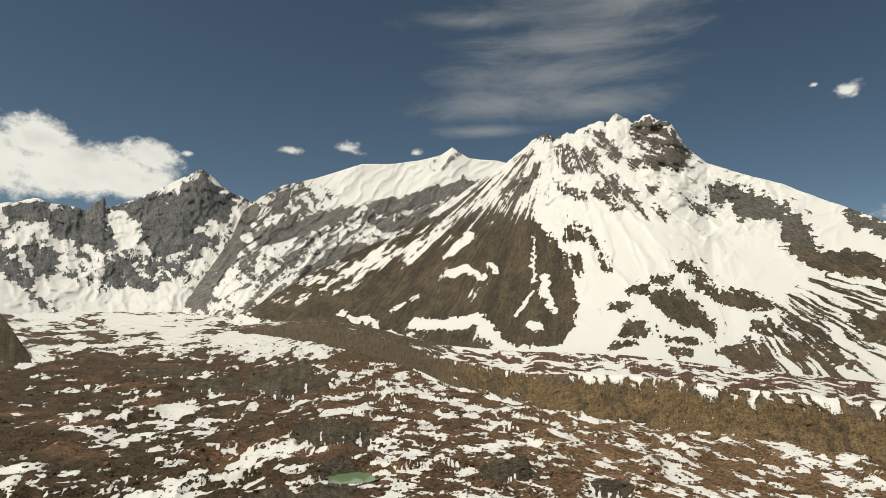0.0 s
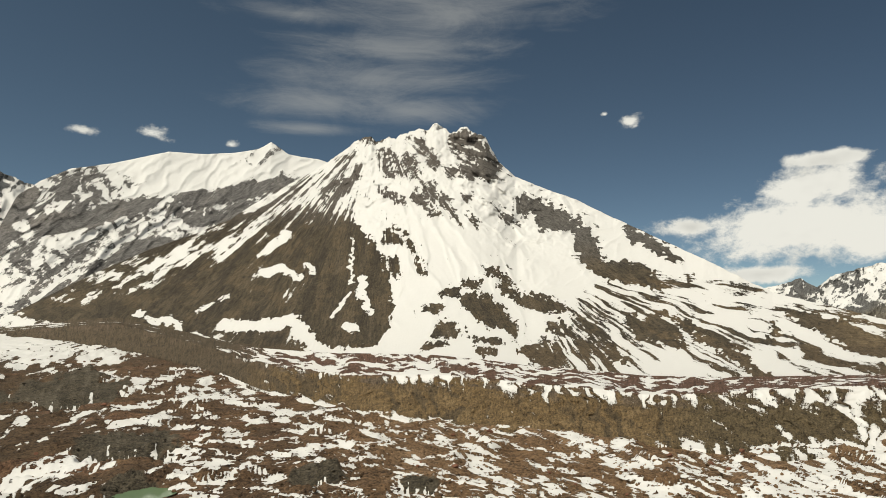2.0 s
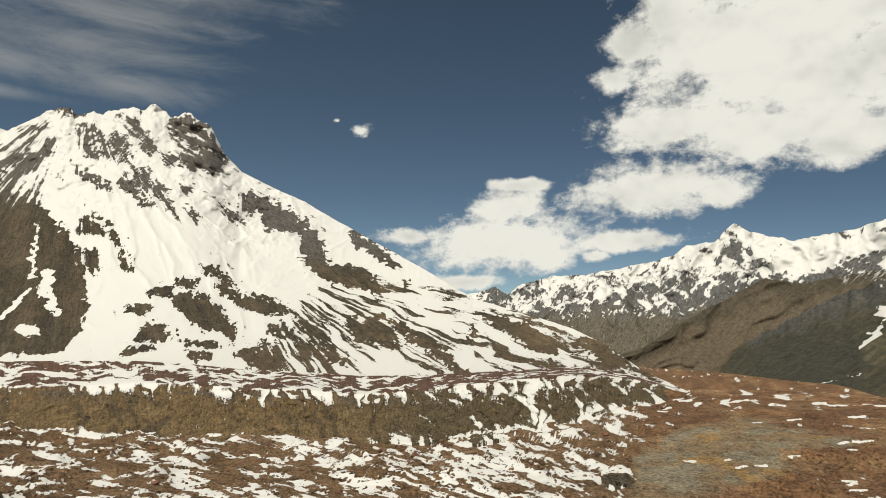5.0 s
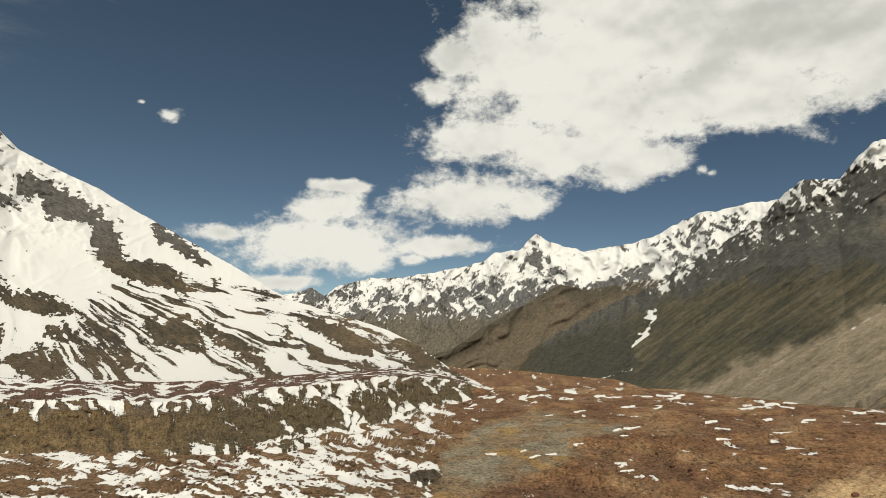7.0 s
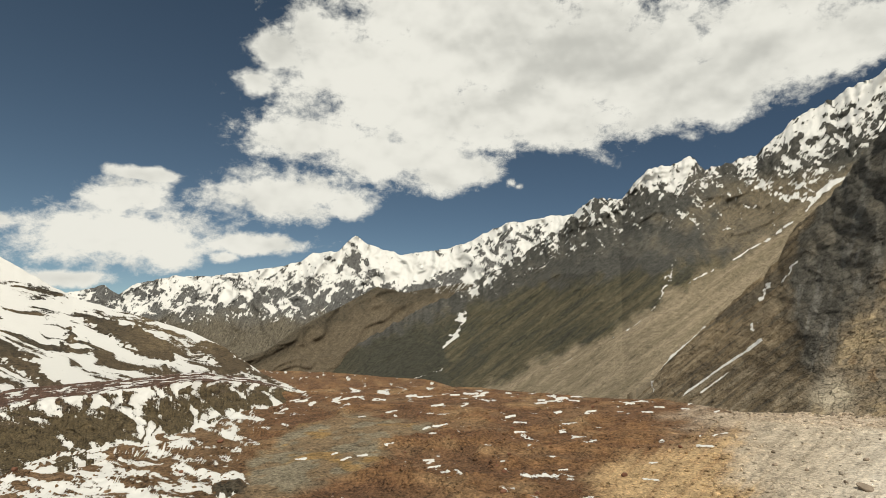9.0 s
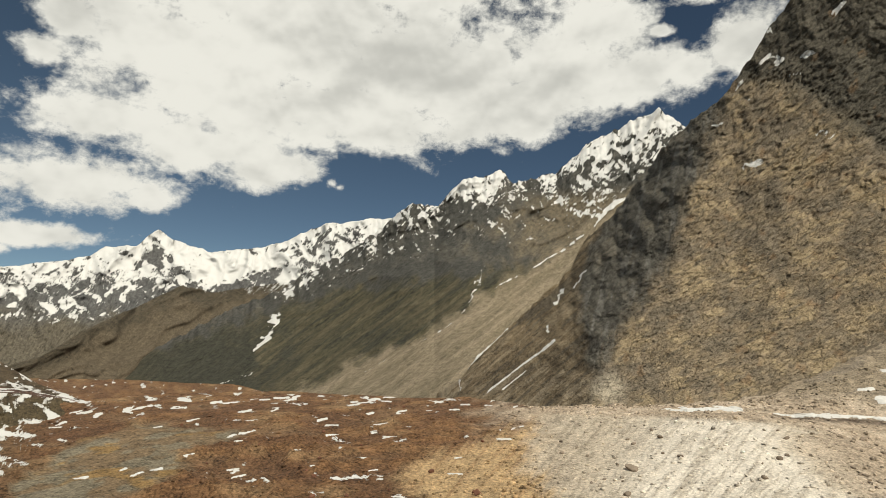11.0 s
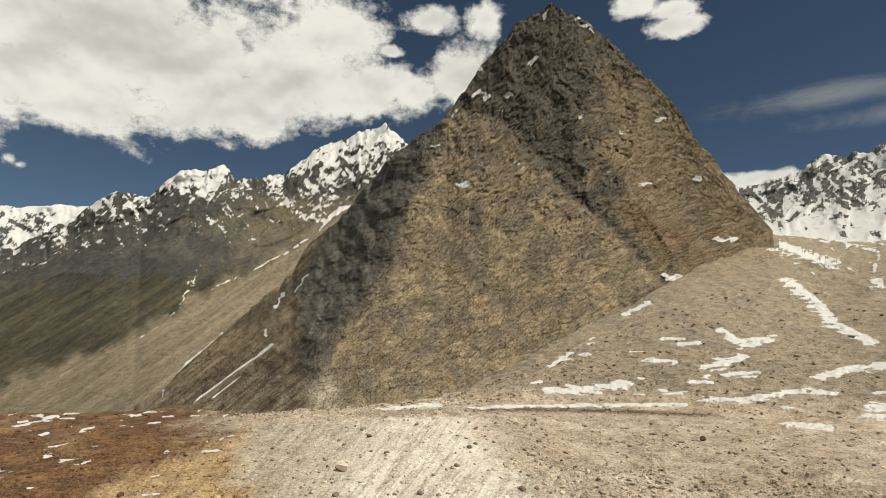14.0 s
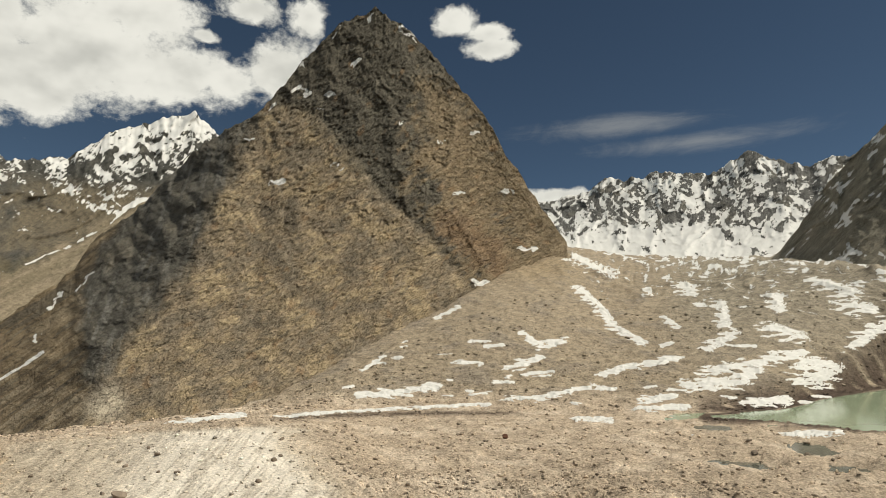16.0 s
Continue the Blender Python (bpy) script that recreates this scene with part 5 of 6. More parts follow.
def side_paint(A, E, V):
    rock = alpine(A, E, 0.75, 2.0, -0.8, 8.0, 5, 0.54)
    gully = couloirs(A, E, 0.8, 3.0, 1.0)
    patch = fbm(A * 0.5, E * 0.5, 8.0, 6, 0.62)
    fall = fbm((E - 0.72 * A) * 1.5, (A + E) * 0.10, 5.0, 5, 0.62)
    speck = specks(A, E, 3.0)
    line = np.interp(A, [62, 80, 90, 96, 100, 106, 116], [10.0, 5.8, 9.6, 11.6, 11.4, 12.2, 12.6])
    crest = np.interp(A, [p[0] for p in SIDE], [p[1] for p in SIDE])
    scree = side_scree(A, E)
    vein, vein2 = ribs(A, E, 0.55, 4.0, 1.0), ribs(A, E, 1.4, 9.0, 1.0)
    snow = -0.58 + 0.12 * (E - line) + 0.25 * gully + 0.55 * vein + 0.70 * vein2 + 0.30 * patch + 0.2 * speck + 0.30 * smooth(1.6, 0.0, crest - E)
    snow = np.clip(snow, -1, 0.7) + 0.4 * smooth(-0.6, 0.6, inside([(93.6, 12.6), (95.2, 13.9), (98.3, 14.3), (99.2, 12.8), (97.5, 11.6), (95.5, 11.4)], A + 0.5 * patch, E + 0.4 * speck))
    snow = snow + 0.35 * smooth(-0.8, 0.8, inside([(104.5, 14.2), (108.8, 17.4), (113, 18.8), (114, 15), (111, 13.4), (107.5, 13.6)], A, E)) * smooth(0.65, 0.3, rock)
    snow = snow - 0.5 * (1 - smooth(-5, -1.5, E - line + 1)) - 0.5 * scree
    for w, pts in [(0.42, [(78.0, 1.2), (77.7, 0.2), (77.3, -0.9)]), (0.24, [(77.3, -0.9), (75.8, -2.3)]), (0.22, [(96.6, 5.4), (96.2, 3.4), (95.6, 2.2)]), (0.15, [(95.6, 2.2), (94.6, 0.9), (93.0, -0.2), (91.0, -1.3)]), (0.2, [(110.2, 11.6), (108.4, 10.7), (107.3, 9.2), (104.5, 7.2)]), (0.14, [(104.5, 7.2), (101.0, 5.2), (98.0, 3.7)]),
                   (0.12, [(85.6, -4.2), (88.4, -2.6)]), (0.1, [(73.0, -4.9), (76.2, -3.9)]), (0.2, [(102.6, 13.0), (105.2, 10.6), (107.5, 9.9)])]:
        snow = snow + 1.9 * (1 - smooth(w * 0.2, w * 1.15, along(pts, A + 0.7 * speck, E + 0.5 * speck))) * smooth(-0.75, -0.1, speck + patch)
    # olive slopes, darkened in colour for a cloud shadow, deepest at bearings 62 to 80
    olive = smooth(-0.8, 0.8, np.interp(A, *SHADED_OLIVE_TOP) - E + 1.2 * patch)
    base = blend((0.072, 0.070, 0.062), (smooth(0, 0.5, patch), (0.100, 0.094, 0.080)), (olive, (0.075, 0.068, 0.043)), (olive * smooth(0.0, 0.5, fall), (0.108, 0.092, 0.058)), (olive * smooth(0.1, 0.5, -fall), (0.052, 0.050, 0.036)), (olive * smooth(62, 70, A) * (1 - smooth(74, 80, A + 4 * patch)), (0.052, 0.051, 0.038)),
                 (scree, (0.245, 0.200, 0.138)), (scree * smooth(-0.1, 0.5, fall), (0.195, 0.160, 0.108)), (scree * smooth(0.2, 0.6, -fall), (0.29, 0.235, 0.165)), (smooth(96, 104, A + 4 * patch) * smooth(4, 7, E + patch) * (1 - smooth(11, 13, E)) * (1 - scree), (0.16, 0.132, 0.092)))
    return base, snow


tagged(mountain("side_range", 62.5, 118, 0.11, [SIDE_FOOT, SIDE], [210], side_relief, side_paint, RANGE_ROCK, jag=0.3, lean=1.0,
    split=lambda A, E, V, s: np.where(E < np.interp(A, *SCREE_TOP), 1, np.where(E > np.interp(A, [62, 80, 90, 100, 116], [10.0, 5.4, 9.0, 10.6, 12.0]), 2, 0)), names=(("dark_flank", "slaty and olive flank with cloud shadow in its colour"), ("scree_fan", "tan scree fan"), ("snow_crest", "snow-dusted rock crest"))), "dark slaty range with painted cloud shadow, snowy crest and tan scree fans", "mountain")

# ---------------------------------------------------------------- rock pyramid
PYRAMID = [(92.4, -7.0, 960), (94.1, -5.3, 1010), (96.2, -2.6, 1060), (100.1, 0.8, 1120), (104.9, 5.3, 1190), (105.8, 7.4, 1200), (108.8, 10.1, 1240), (110.9, 12.7, 1270), (114.1, 16.4, 1300), (115.7, 17.7, 1310), (119, 19.5, 1330), (120.1, 21.2, 1340), (122.3, 23.9, 1350), (124, 25.5, 1350), (126.3, 27.6, 1350), (128.2, 28.2, 1350), (129.3, 28.9, 1350),
           (130.6, 28.1, 1355), (133.2, 26.5, 1370), (135.7, 24.1, 1390), (138.1, 21.5, 1410), (139.5, 20.1, 1420), (140.8, 17.8, 1450), (142.9, 14.4, 1500), (144.5, 11.9, 1560), (146.1, 9.4, 1640), (147.1, 7.9, 1720)]
PYR_FOOT = [(92.4, -7.2, 940), (94, -6.5, 920), (101.8, -7.2, 760), (107.1, -7.2, 690), (114.2, -7.0, 680), (119.3, -6.4, 740), (124.5, -4.2, 830), (129.7, -1.2, 930), (133.7, 0.4, 1000), (137.2, 2.3, 1080), (141, 4.6, 1230), (144.6, 5.9, 1420), (147.1, 7.2, 1700)]


RIB = ([-7, -5.8, -0.8, 4.4, 9.6, 19.5, 30], [106.6, 107.1, 109.0, 113.1, 115.2, 119.0, 127.0])
SLAB_TOP = ([90, 119, 123.9, 127.0, 130.1, 134.0, 137.2, 150], [19.6, 19.5, 19.1, 16.2, 12.0, 8.7, 4.5, -10])


LOW_EDGE = ([-8, -5.05, -0.42, 3.36, 7.27, 11.87, 15.06, 30], [106.7, 106.7, 106.05, 105.6, 106.6, 108.8, 112.0, 118])
PALE_ROCK = [(133.03, 23.57), (135.22, 22.54), (137.35, 19.97), (138.88, 16.87), (140.37, 13.21), (139.21, 9.62), (136.6, 10.74), (134.52, 14.44), (132.38, 15.52), (134.03, 17.04), (133.53, 20.09)]
RUST_ROCK = [(134.45, 9.73), (136.61, 11.26), (139.74, 9.6), (141.95, 5.89), (140.65, 5.14), (137.57, 7.04)]
# outline of the deepest cloud shadow painted on the tower
CLOUD_SHADED_ROCK = [(123.72, 18.77), (126.96, 21.1), (130.26, 22.62), (132.45, 21.11), (131.85, 17.07), (132.35, 13.44), (130.19, 12.41), (128.04, 14.5), (125.88, 17.05)]


def chip_field(A, E):
    """Jointed rock in four sizes, its bedding dipping across the face."""
    key = ("chips", A.shape, float(np.sum(E)))
    if key in ERODED:
        return ERODED[key]
    w = 0.35 * fbm(A * 0.4, E * 0.4, 3.0, 3)
    u, v = A + 0.75 * E + w, E - 0.55 * A + w
    ERODED[key] = 0.30 * facets(u * 0.30, v * 0.5, 11) + 0.34 * facets(u * 0.8, v * 1.5, 12) + 0.40 * facets(u * 1.6, v * 3.2, 13) + 0.30 * facets(u * 3.0, v * 6.0, 15)
    return ERODED[key]


def pyramid_relief(A, E, V):
    wob = fbm(A * 0.4, E * 0.4, 9.0, 4)
    edge = np.interp(E, *RIB) + 0.8 * wob
    flank = smooth(-0.5, 9, edge - A)
    turned = np.clip(A - edge, 0, 30) / 30
    over = smooth(-0.4, 2.2, E - np.interp(A, *SLAB_TOP) + 0.9 * wob + 0.9 * chip_field(A, E))
    groove = np.exp(-((E - np.interp(A, *SLAB_TOP) - 0.5) / 0.8) ** 2) * smooth(119, 123, A)
    chutes = alpine(A, E, 0.16, 2.6, 0.35, 6.0, 6, 0.55)
    buttress = smooth(3, -3, E) * flank
    rough = chip_field(A, E) * (1 - 0.6 * flank) + 0.5 * flank * facets(A * 1.2, E * 0.35, 14)
    tower = np.exp(-((A - 133.5 - 0.1 * (14 - E)) / 3.2) ** 2) * over
    low = smooth(-0.4, 0.9, np.interp(E, *LOW_EDGE) - A + 1.0 * wob)
    rough = rough * (1 - 0.85 * low)
    chutes = chutes + (0.4 - chutes) * 0.7 * low
    return 0.24 * flank * (1 - 0.35 * buttress) + 0.05 * turned + 0.016 * over + 0.006 * groove - 0.020 * tower - 0.010 * (chutes - 0.4) * (0.3 + 0.7 * np.maximum(over, 0.7 * flank)) + 0.0105 * rough


def pyramid_paint(A, E, V):
    p = fbm(A * 0.35, E * 0.35, 2.0, 6, 0.62)
    q = fbm((A + 0.8 * E) * 0.5, (E - 0.6 * A) * 1.6, 9.0, 5, 0.62)
    speck = specks(A, E, 4.0)
    chips = chip_field(A, E)
    wob = fbm(A * 0.4, E * 0.4, 9.0, 4)
    # rock above the slab gets a darker colour that stands for cloud shadow
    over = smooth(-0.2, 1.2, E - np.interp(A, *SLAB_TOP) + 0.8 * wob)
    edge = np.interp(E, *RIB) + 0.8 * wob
    # flank turned from the sun: part of its shade is in this dark colour
    slaty_shade = smooth(-0.3, 1.6, edge - A)
    low = smooth(-0.4, 0.9, np.interp(E, *LOW_EDGE) - A + 1.0 * wob) * slaty_shade * (1 - smooth(9, 13, E + 2 * p))
    tan_face = over * smooth(-0.05, 0.85, 0.7 * q + 0.8 * p + 0.13 * (A - 133) - 0.06 * np.maximum(E - 18, 0))
    fall = fbm((E - 0.85 * A) * 1.6, (A + E) * 0.1, 3.0, 5, 0.62)
    base = blend((0.255, 0.200, 0.134), (smooth(0.0, 0.5, p), (0.34, 0.264, 0.164)), (smooth(0.05, 0.5, -p), (0.19, 0.156, 0.113)), (smooth(0.1, 0.6, -q), (0.20, 0.163, 0.115)), (smooth(0.15, 0.6, chips), (0.32, 0.262, 0.185)), (smooth(0.15, 0.6, -chips), (0.185, 0.146, 0.10)),
                 (over, (0.104, 0.092, 0.071)), (tan_face, (0.21, 0.162, 0.104)), (0.8 * smooth(-0.6, 0.9, inside(PALE_ROCK, A + 1.2 * p, E + 1.2 * q)), (0.24, 0.182, 0.115)), (0.7 * smooth(-0.6, 0.6, inside(RUST_ROCK, A + p, E + q)), (0.19, 0.125, 0.075)), (0.8 * smooth(-0.8, 0.8, inside(CLOUD_SHADED_ROCK, A + 1.2 * p, E + 1.2 * q)), (0.095, 0.085, 0.066)), (0.5 * smooth(0.45, 0.8, fbm(A * 0.8, E * 0.8, 33.0, 4)), (0.24, 0.15, 0.08)), (slaty_shade, (0.098, 0.090, 0.074)), (slaty_shade * smooth(0.0, 0.6, p), (0.13, 0.115, 0.090)), (slaty_shade * smooth(0.1, 0.5, fbm(A * 1.6 - E * 0.4, E * 0.25, 35.0, 4, 0.6)), (0.155, 0.145, 0.125)), (low, (0.150, 0.112, 0.068)), (low * smooth(0.0, 0.5, fall), (0.21, 0.165, 0.108)), (low * smooth(0.15, 0.5, -fall), (0.105, 0.086, 0.06)), (low * (1 - smooth(-5.0, -2.5, E + p)) * smooth(-0.1, 0.4, fall), (0.24, 0.195, 0.135)),
                 (smooth(0.3, -0.6, np.hypot((A - 107.8) / 1.6, (E + 5.4) / 1.6) - 1), (0.42, 0.36, 0.27)))
    snow = -1.28 + 0.75 * fbm(A * 1.1, E * 1.8, 5.0, 5, 0.64) + 0.55 * speck + 0.22 * smooth(17, 27, E) + 0.25 * smooth(1.2, 0, np.interp(A, [c[0] for c in PYRAMID], [c[1] for c in PYRAMID]) - E) * smooth(10, 14, E)
    for w, pts in [(0.30, [(119.8, 13.4), (121.0, 13.5)]), (0.24, [(136.6, 12.6), (137.6, 12.7)]), (0.24, [(138.4, 18.1), (139.2, 18.2)]), (0.5, [(138.4, 4.6), (140.0, 4.0)]), (0.24, [(121.5, 21.4), (122.4, 21.9), (123.0, 21.2)]), (0.2, [(124.5, 21.3), (125.4, 21.4)]), (0.26, [(127.0, 23.8), (127.6, 24.4)]), (0.2, [(122.0, 24.0), (122.6, 23.5)]),
                   (0.24, [(98.8, -0.2), (97.2, -1.7), (95.4, -3.4)]), (0.16, [(95.4, -3.4), (94.5, -4.6), (94.4, -5.8)]), (0.22, [(103.2, -1.2), (102.0, -2.2)]), (0.13, [(102.0, -2.2), (100.0, -3.6), (97.0, -5.9)]), (0.10, [(100.5, -4.0), (98.5, -5.6)]), (0.14, [(102.6, -0.6), (102.8, 0.2)]), (0.24, [(142.8, 7.6), (144.2, 7.4)]), (0.25, [(141.4, 12.9), (142.4, 12.7)]), (0.12, [(104.0, 3.4), (103.4, 2.0)]), (0.12, [(106.0, 5.0), (105.2, 3.6)]), (0.2, [(117.4, 16.9), (118.2, 17.0)]), (0.16, [(119.6, 19.8), (120.2, 20.3)]), (0.14, [(125.0, 26.0), (125.6, 26.6)]), (0.18, [(128.6, 27.6), (129.0, 28.2)]), (0.12, [(131.6, 27.3), (133.4, 26.2)]), (0.14, [(123.6, 20.2), (124.4, 20.0)]), (0.12, [(131.4, 19.2), (132.0, 19.0)]), (0.12, [(135.2, 17.6), (135.8, 17.3)]), (0.14, [(125.6, 15.4), (126.2, 14.8)])]:
        snow = snow + 2.2 * (1 - smooth(w * 0.25, w * 1.1, along(pts, A + 0.4 * speck, E + 0.25 * speck)))
    return base, snow


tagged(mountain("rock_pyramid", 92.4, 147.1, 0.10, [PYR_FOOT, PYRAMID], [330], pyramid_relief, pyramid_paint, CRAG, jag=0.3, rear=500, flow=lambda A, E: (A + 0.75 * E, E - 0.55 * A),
    split=lambda A, E, V, s: np.where(A < np.interp(E, *RIB), 1, np.where(E > np.interp(A, *SLAB_TOP), 2, 0)), names=(("front_slab", "tan jointed rock slab"), ("side_flank", "slaty flank, its shade painted into the colour"), ("summit_tower", "rock tower with cloud shadow in its colour and snow scraps"))), "steep pyramid of jointed brown rock with snow scraps", "mountain")

# ---------------------------------------------------------------- snow range at the head of the side valley
HEAD = [(142, 11.5, 3700), (144.1, 12.1, 3700), (145.7, 11.7, 3700), (147.2, 12, 3700), (149.3, 12.6, 3700), (150.9, 13.7, 3650), (151.9, 13.1, 3650), (153.1, 13.7, 3650), (154.1, 13.1, 3650), (155.4, 13.8, 3600), (157.2, 13.6, 3600), (159.5, 13.1, 3600), (161.8, 14.1, 3550), (162.5, 14.7, 3550), (164.8, 13.8, 3550), (167.2, 12.9, 3500), (168.8, 13.5, 3500), (170, 13.1, 3500), (180, 14, 3500)]
HEAD_FOOT = [(142, 7.5, 2900), (147, 7.3, 2900), (150, 6.8, 2850), (157, 6.2, 2700), (161.3, 4.8, 2500), (180, 4.0, 2400)]


def head_relief(A, E, V):
    return -0.012 * (alpine(A, E, 0.42, 2.2, -0.5, 2.0, 7, 0.52) - 0.4) - 0.004 * (alpine(A, E, 0.9, 2.0, -0.3, 6.0, 5, 0.5) - 0.4) + 0.004 * facets(A * 1.5, E * 1.7, 8)


def head_paint(A, E, V):
    rib = alpine(A, E, 0.42, 2.2, -0.5, 2.0, 7, 0.52)
    g = couloirs(A, E, 0.8, 3.0, 0.9)
    p = fbm(A * 0.5, E * 0.6, 13.0, 5, 0.62)
    vein, vein2 = ribs(A, E, 0.55, 6.0, 0.9), ribs(A, E, 1.3, 2.0, 0.9)
    snow = -0.16 + 0.25 * g + 0.65 * vein + 0.65 * vein2 + 0.25 * p + 0.15 * specks(A, E, 9.0) + 0.9 * smooth(9.8, 7.6, E) - 0.15 * smooth(0.3, 0.6, rib) - 0.20 * smooth(159, 163, A) * (1 - smooth(13.2, 13.8, E))
    return blend((0.115, 0.112, 0.105), (smooth(0, 0.6, p), (0.15, 0.14, 0.12))), snow


tagged(mountain("head_range", 142, 180, 0.12, [HEAD_FOOT, HEAD], [110], head_relief, head_paint, FAR, jag=0.3, rear=400, split=lambda A, E, V, s: E < 9.0, names=(("crest", "jagged dark rock crest with snow gullies"), ("snow_apron", "white avalanche snow apron"))), "jagged snow-gullied range at the valley head", "mountain")

EDGE = [(162.6, 4.6, 2150), (164.5, 6.3, 2250), (166.0, 8.2, 2250), (167, 9.7, 2200), (168.3, 11.5, 2150), (169.9, 12.9, 2100), (171.5, 14.3, 2100), (172.6, 15.4, 2100), (182, 24, 2100), (196, 18, 2100)]
EDGE_FOOT = [(162.6, 4.4, 2050), (164.5, 4.3, 1980), (166.4, 4.0, 1900), (168, 3.0, 1650), (172, 2.2, 1480), (196, 0, 1450)]


def edge_paint(A, E, V):
    g = fbm(A * 0.8 - E * 0.5, E * 0.3, 3.0, 5, 0.6)
    return blend((0.20, 0.182, 0.14), (smooth(0, 0.6, g), (0.25, 0.22, 0.168))), -0.50 + 0.5 * g + 0.4 * specks(A, E, 5.0) + 0.8 * couloirs(A, E, 0.8, 6.0, 1.0)


tagged(mountain("dark_shoulder", 162.6, 196, 0.14, [EDGE_FOOT, EDGE], [110], head_relief, edge_paint, SLOPE, jag=0.2, rear=500, lean=1.0, split=lambda A, E, V, s: (V < 0.4).astype(int), names=(("crag", "dark rock crag"), ("scree", "snow-streaked scree below the crag"))), "dark rock shoulder with snow gullies", "mountain")


# ---------------------------------------------------------------- water
def water_material(name, colour, rough=0.12):
    m, n, l, bsdf = nodes_of(name)
    t = n.new("ShaderNodeTexNoise")
    t.inputs["Scale"].default_value, t.inputs["Detail"].default_value = 0.02, 5
    geo = n.new("ShaderNodeTexCoord")
    l.new(geo.outputs["Object"], t.inputs["Vector"])
    r = n.new("ShaderNodeMix")
    r.data_type = "RGBA"
    r.inputs[6].default_value, r.inputs[7].default_value = (*colour, 1), (*[min(c * 1.5, 0.9) for c in colour], 1)
    l.new(t.outputs["Fac"], r.inputs[0])
    l.new(r.outputs[2], bsdf.inputs["Base Color"])
    bsdf.inputs["Roughness"].default_value = rough
    bsdf.inputs["IOR"].default_value = 1.33
    return m


LAKE_WATER = water_material("milky_green_water", (0.20, 0.26, 0.17))


def water_sheet(name, outline, z, material, label):
    bm = bmesh.new()
    bm.faces.new([bm.verts.new((d * math.sin(radians(a)), d * math.cos(radians(a)), z)) for a, d in outline])
    bmesh.ops.recalc_face_normals(bm, faces=bm.faces)
    me = bpy.data.meshes.new(name)
    bm.to_mesh(me)
    bm.free()
    me.materials.append(material)
    return tagged(new(name, me), label, "water", kind="structure")


water_sheet("lake", [(154, 640), (160, 600), (168, 580), (179, 570), (184, 700), (180, 1150), (171, 1180), (166, 1000), (162, 830), (156, 740)], LAKE_Z, LAKE_WATER, "milky green glacial lake beside the moraine")
POOL_WATER = water_material("dark_pool_water", (0.07, 0.075, 0.06), 0.08)
POND_WATER = water_material("green_pond_water", (0.10, 0.15, 0.085), 0.1)
for pa, pe, wa, we in POOLS:
    d = 82.0 / math.tan(radians(-pe))
    d0, d1 = 82.0 / math.tan(radians(-pe + we * 1.25)), 82.0 / math.tan(radians(-pe - we * 1.25))
    ring = [(pa + 1.25 * wa * math.cos(q * math.pi / 12), 0.5 * (d0 + d1) + 0.5 * (d1 - d0) * math.sin(q * math.pi / 12)) for q in range(24)]
    water_sheet("pond", ring, -2.0, POND_WATER if pa < 0 else POOL_WATER, "small green meltwater pond under an ice wall" if pa < 0 else "shallow grey meltwater pool among the stones")


# ---------------------------------------------------------------- snow patches on the talus and the debris flat
def plain_material(name, light, dark, scale, rough=0.85, bump=0.5, vary=0.0):
    m, n, l, bsdf = nodes_of(name)
    geo = n.new("ShaderNodeTexCoord")
    t = n.new("ShaderNodeTexNoise")
    t.inputs["Scale"].default_value, t.inputs["Detail"].default_value, t.inputs["Roughness"].default_value = scale, 8, 0.65
    l.new(geo.outputs["Object"], t.inputs["Vector"])
    r = n.new("ShaderNodeMix")
    r.data_type = "RGBA"
    r.inputs[6].default_value, r.inputs[7].default_value = (*dark, 1), (*light, 1)
    l.new(t.outputs["Fac"], r.inputs[0])
    out = r.outputs[2]
    if vary:
        info = n.new("ShaderNodeObjectInfo")
        hsv = n.new("ShaderNodeHueSaturation")
        mr = n.new("ShaderNodeMapRange")
        mr.inputs[3].default_value, mr.inputs[4].default_value = 1 - vary, 1 + vary
        l.new(info.outputs["Random"], mr.inputs[0])
        l.new(mr.outputs[0], hsv.inputs["Value"])
        l.new(out, hsv.inputs["Color"])
        out = hsv.outputs[0]
    l.new(out, bsdf.inputs["Base Color"])
    bsdf.inputs["Roughness"].default_value = rough
    bsdf.inputs["Specular IOR Level"].default_value = 0.25
    b = n.new("ShaderNodeBump")
    b.inputs["Strength"].default_value, b.inputs["Distance"].default_value = bump, 0.4
    l.new(t.outputs["Fac"], b.inputs["Height"])
    l.new(b.outputs[0], bsdf.inputs["Normal"])
    return m


SNOW = plain_material("old_snow", (0.72, 0.71, 0.69), (0.60, 0.58, 0.535), 0.25, 0.6, 0.5)
COLS = int(round((174 + 38) / 0.14))
COVERED = np.zeros(GD.shape, bool)      # cells of the ground that lie under snow


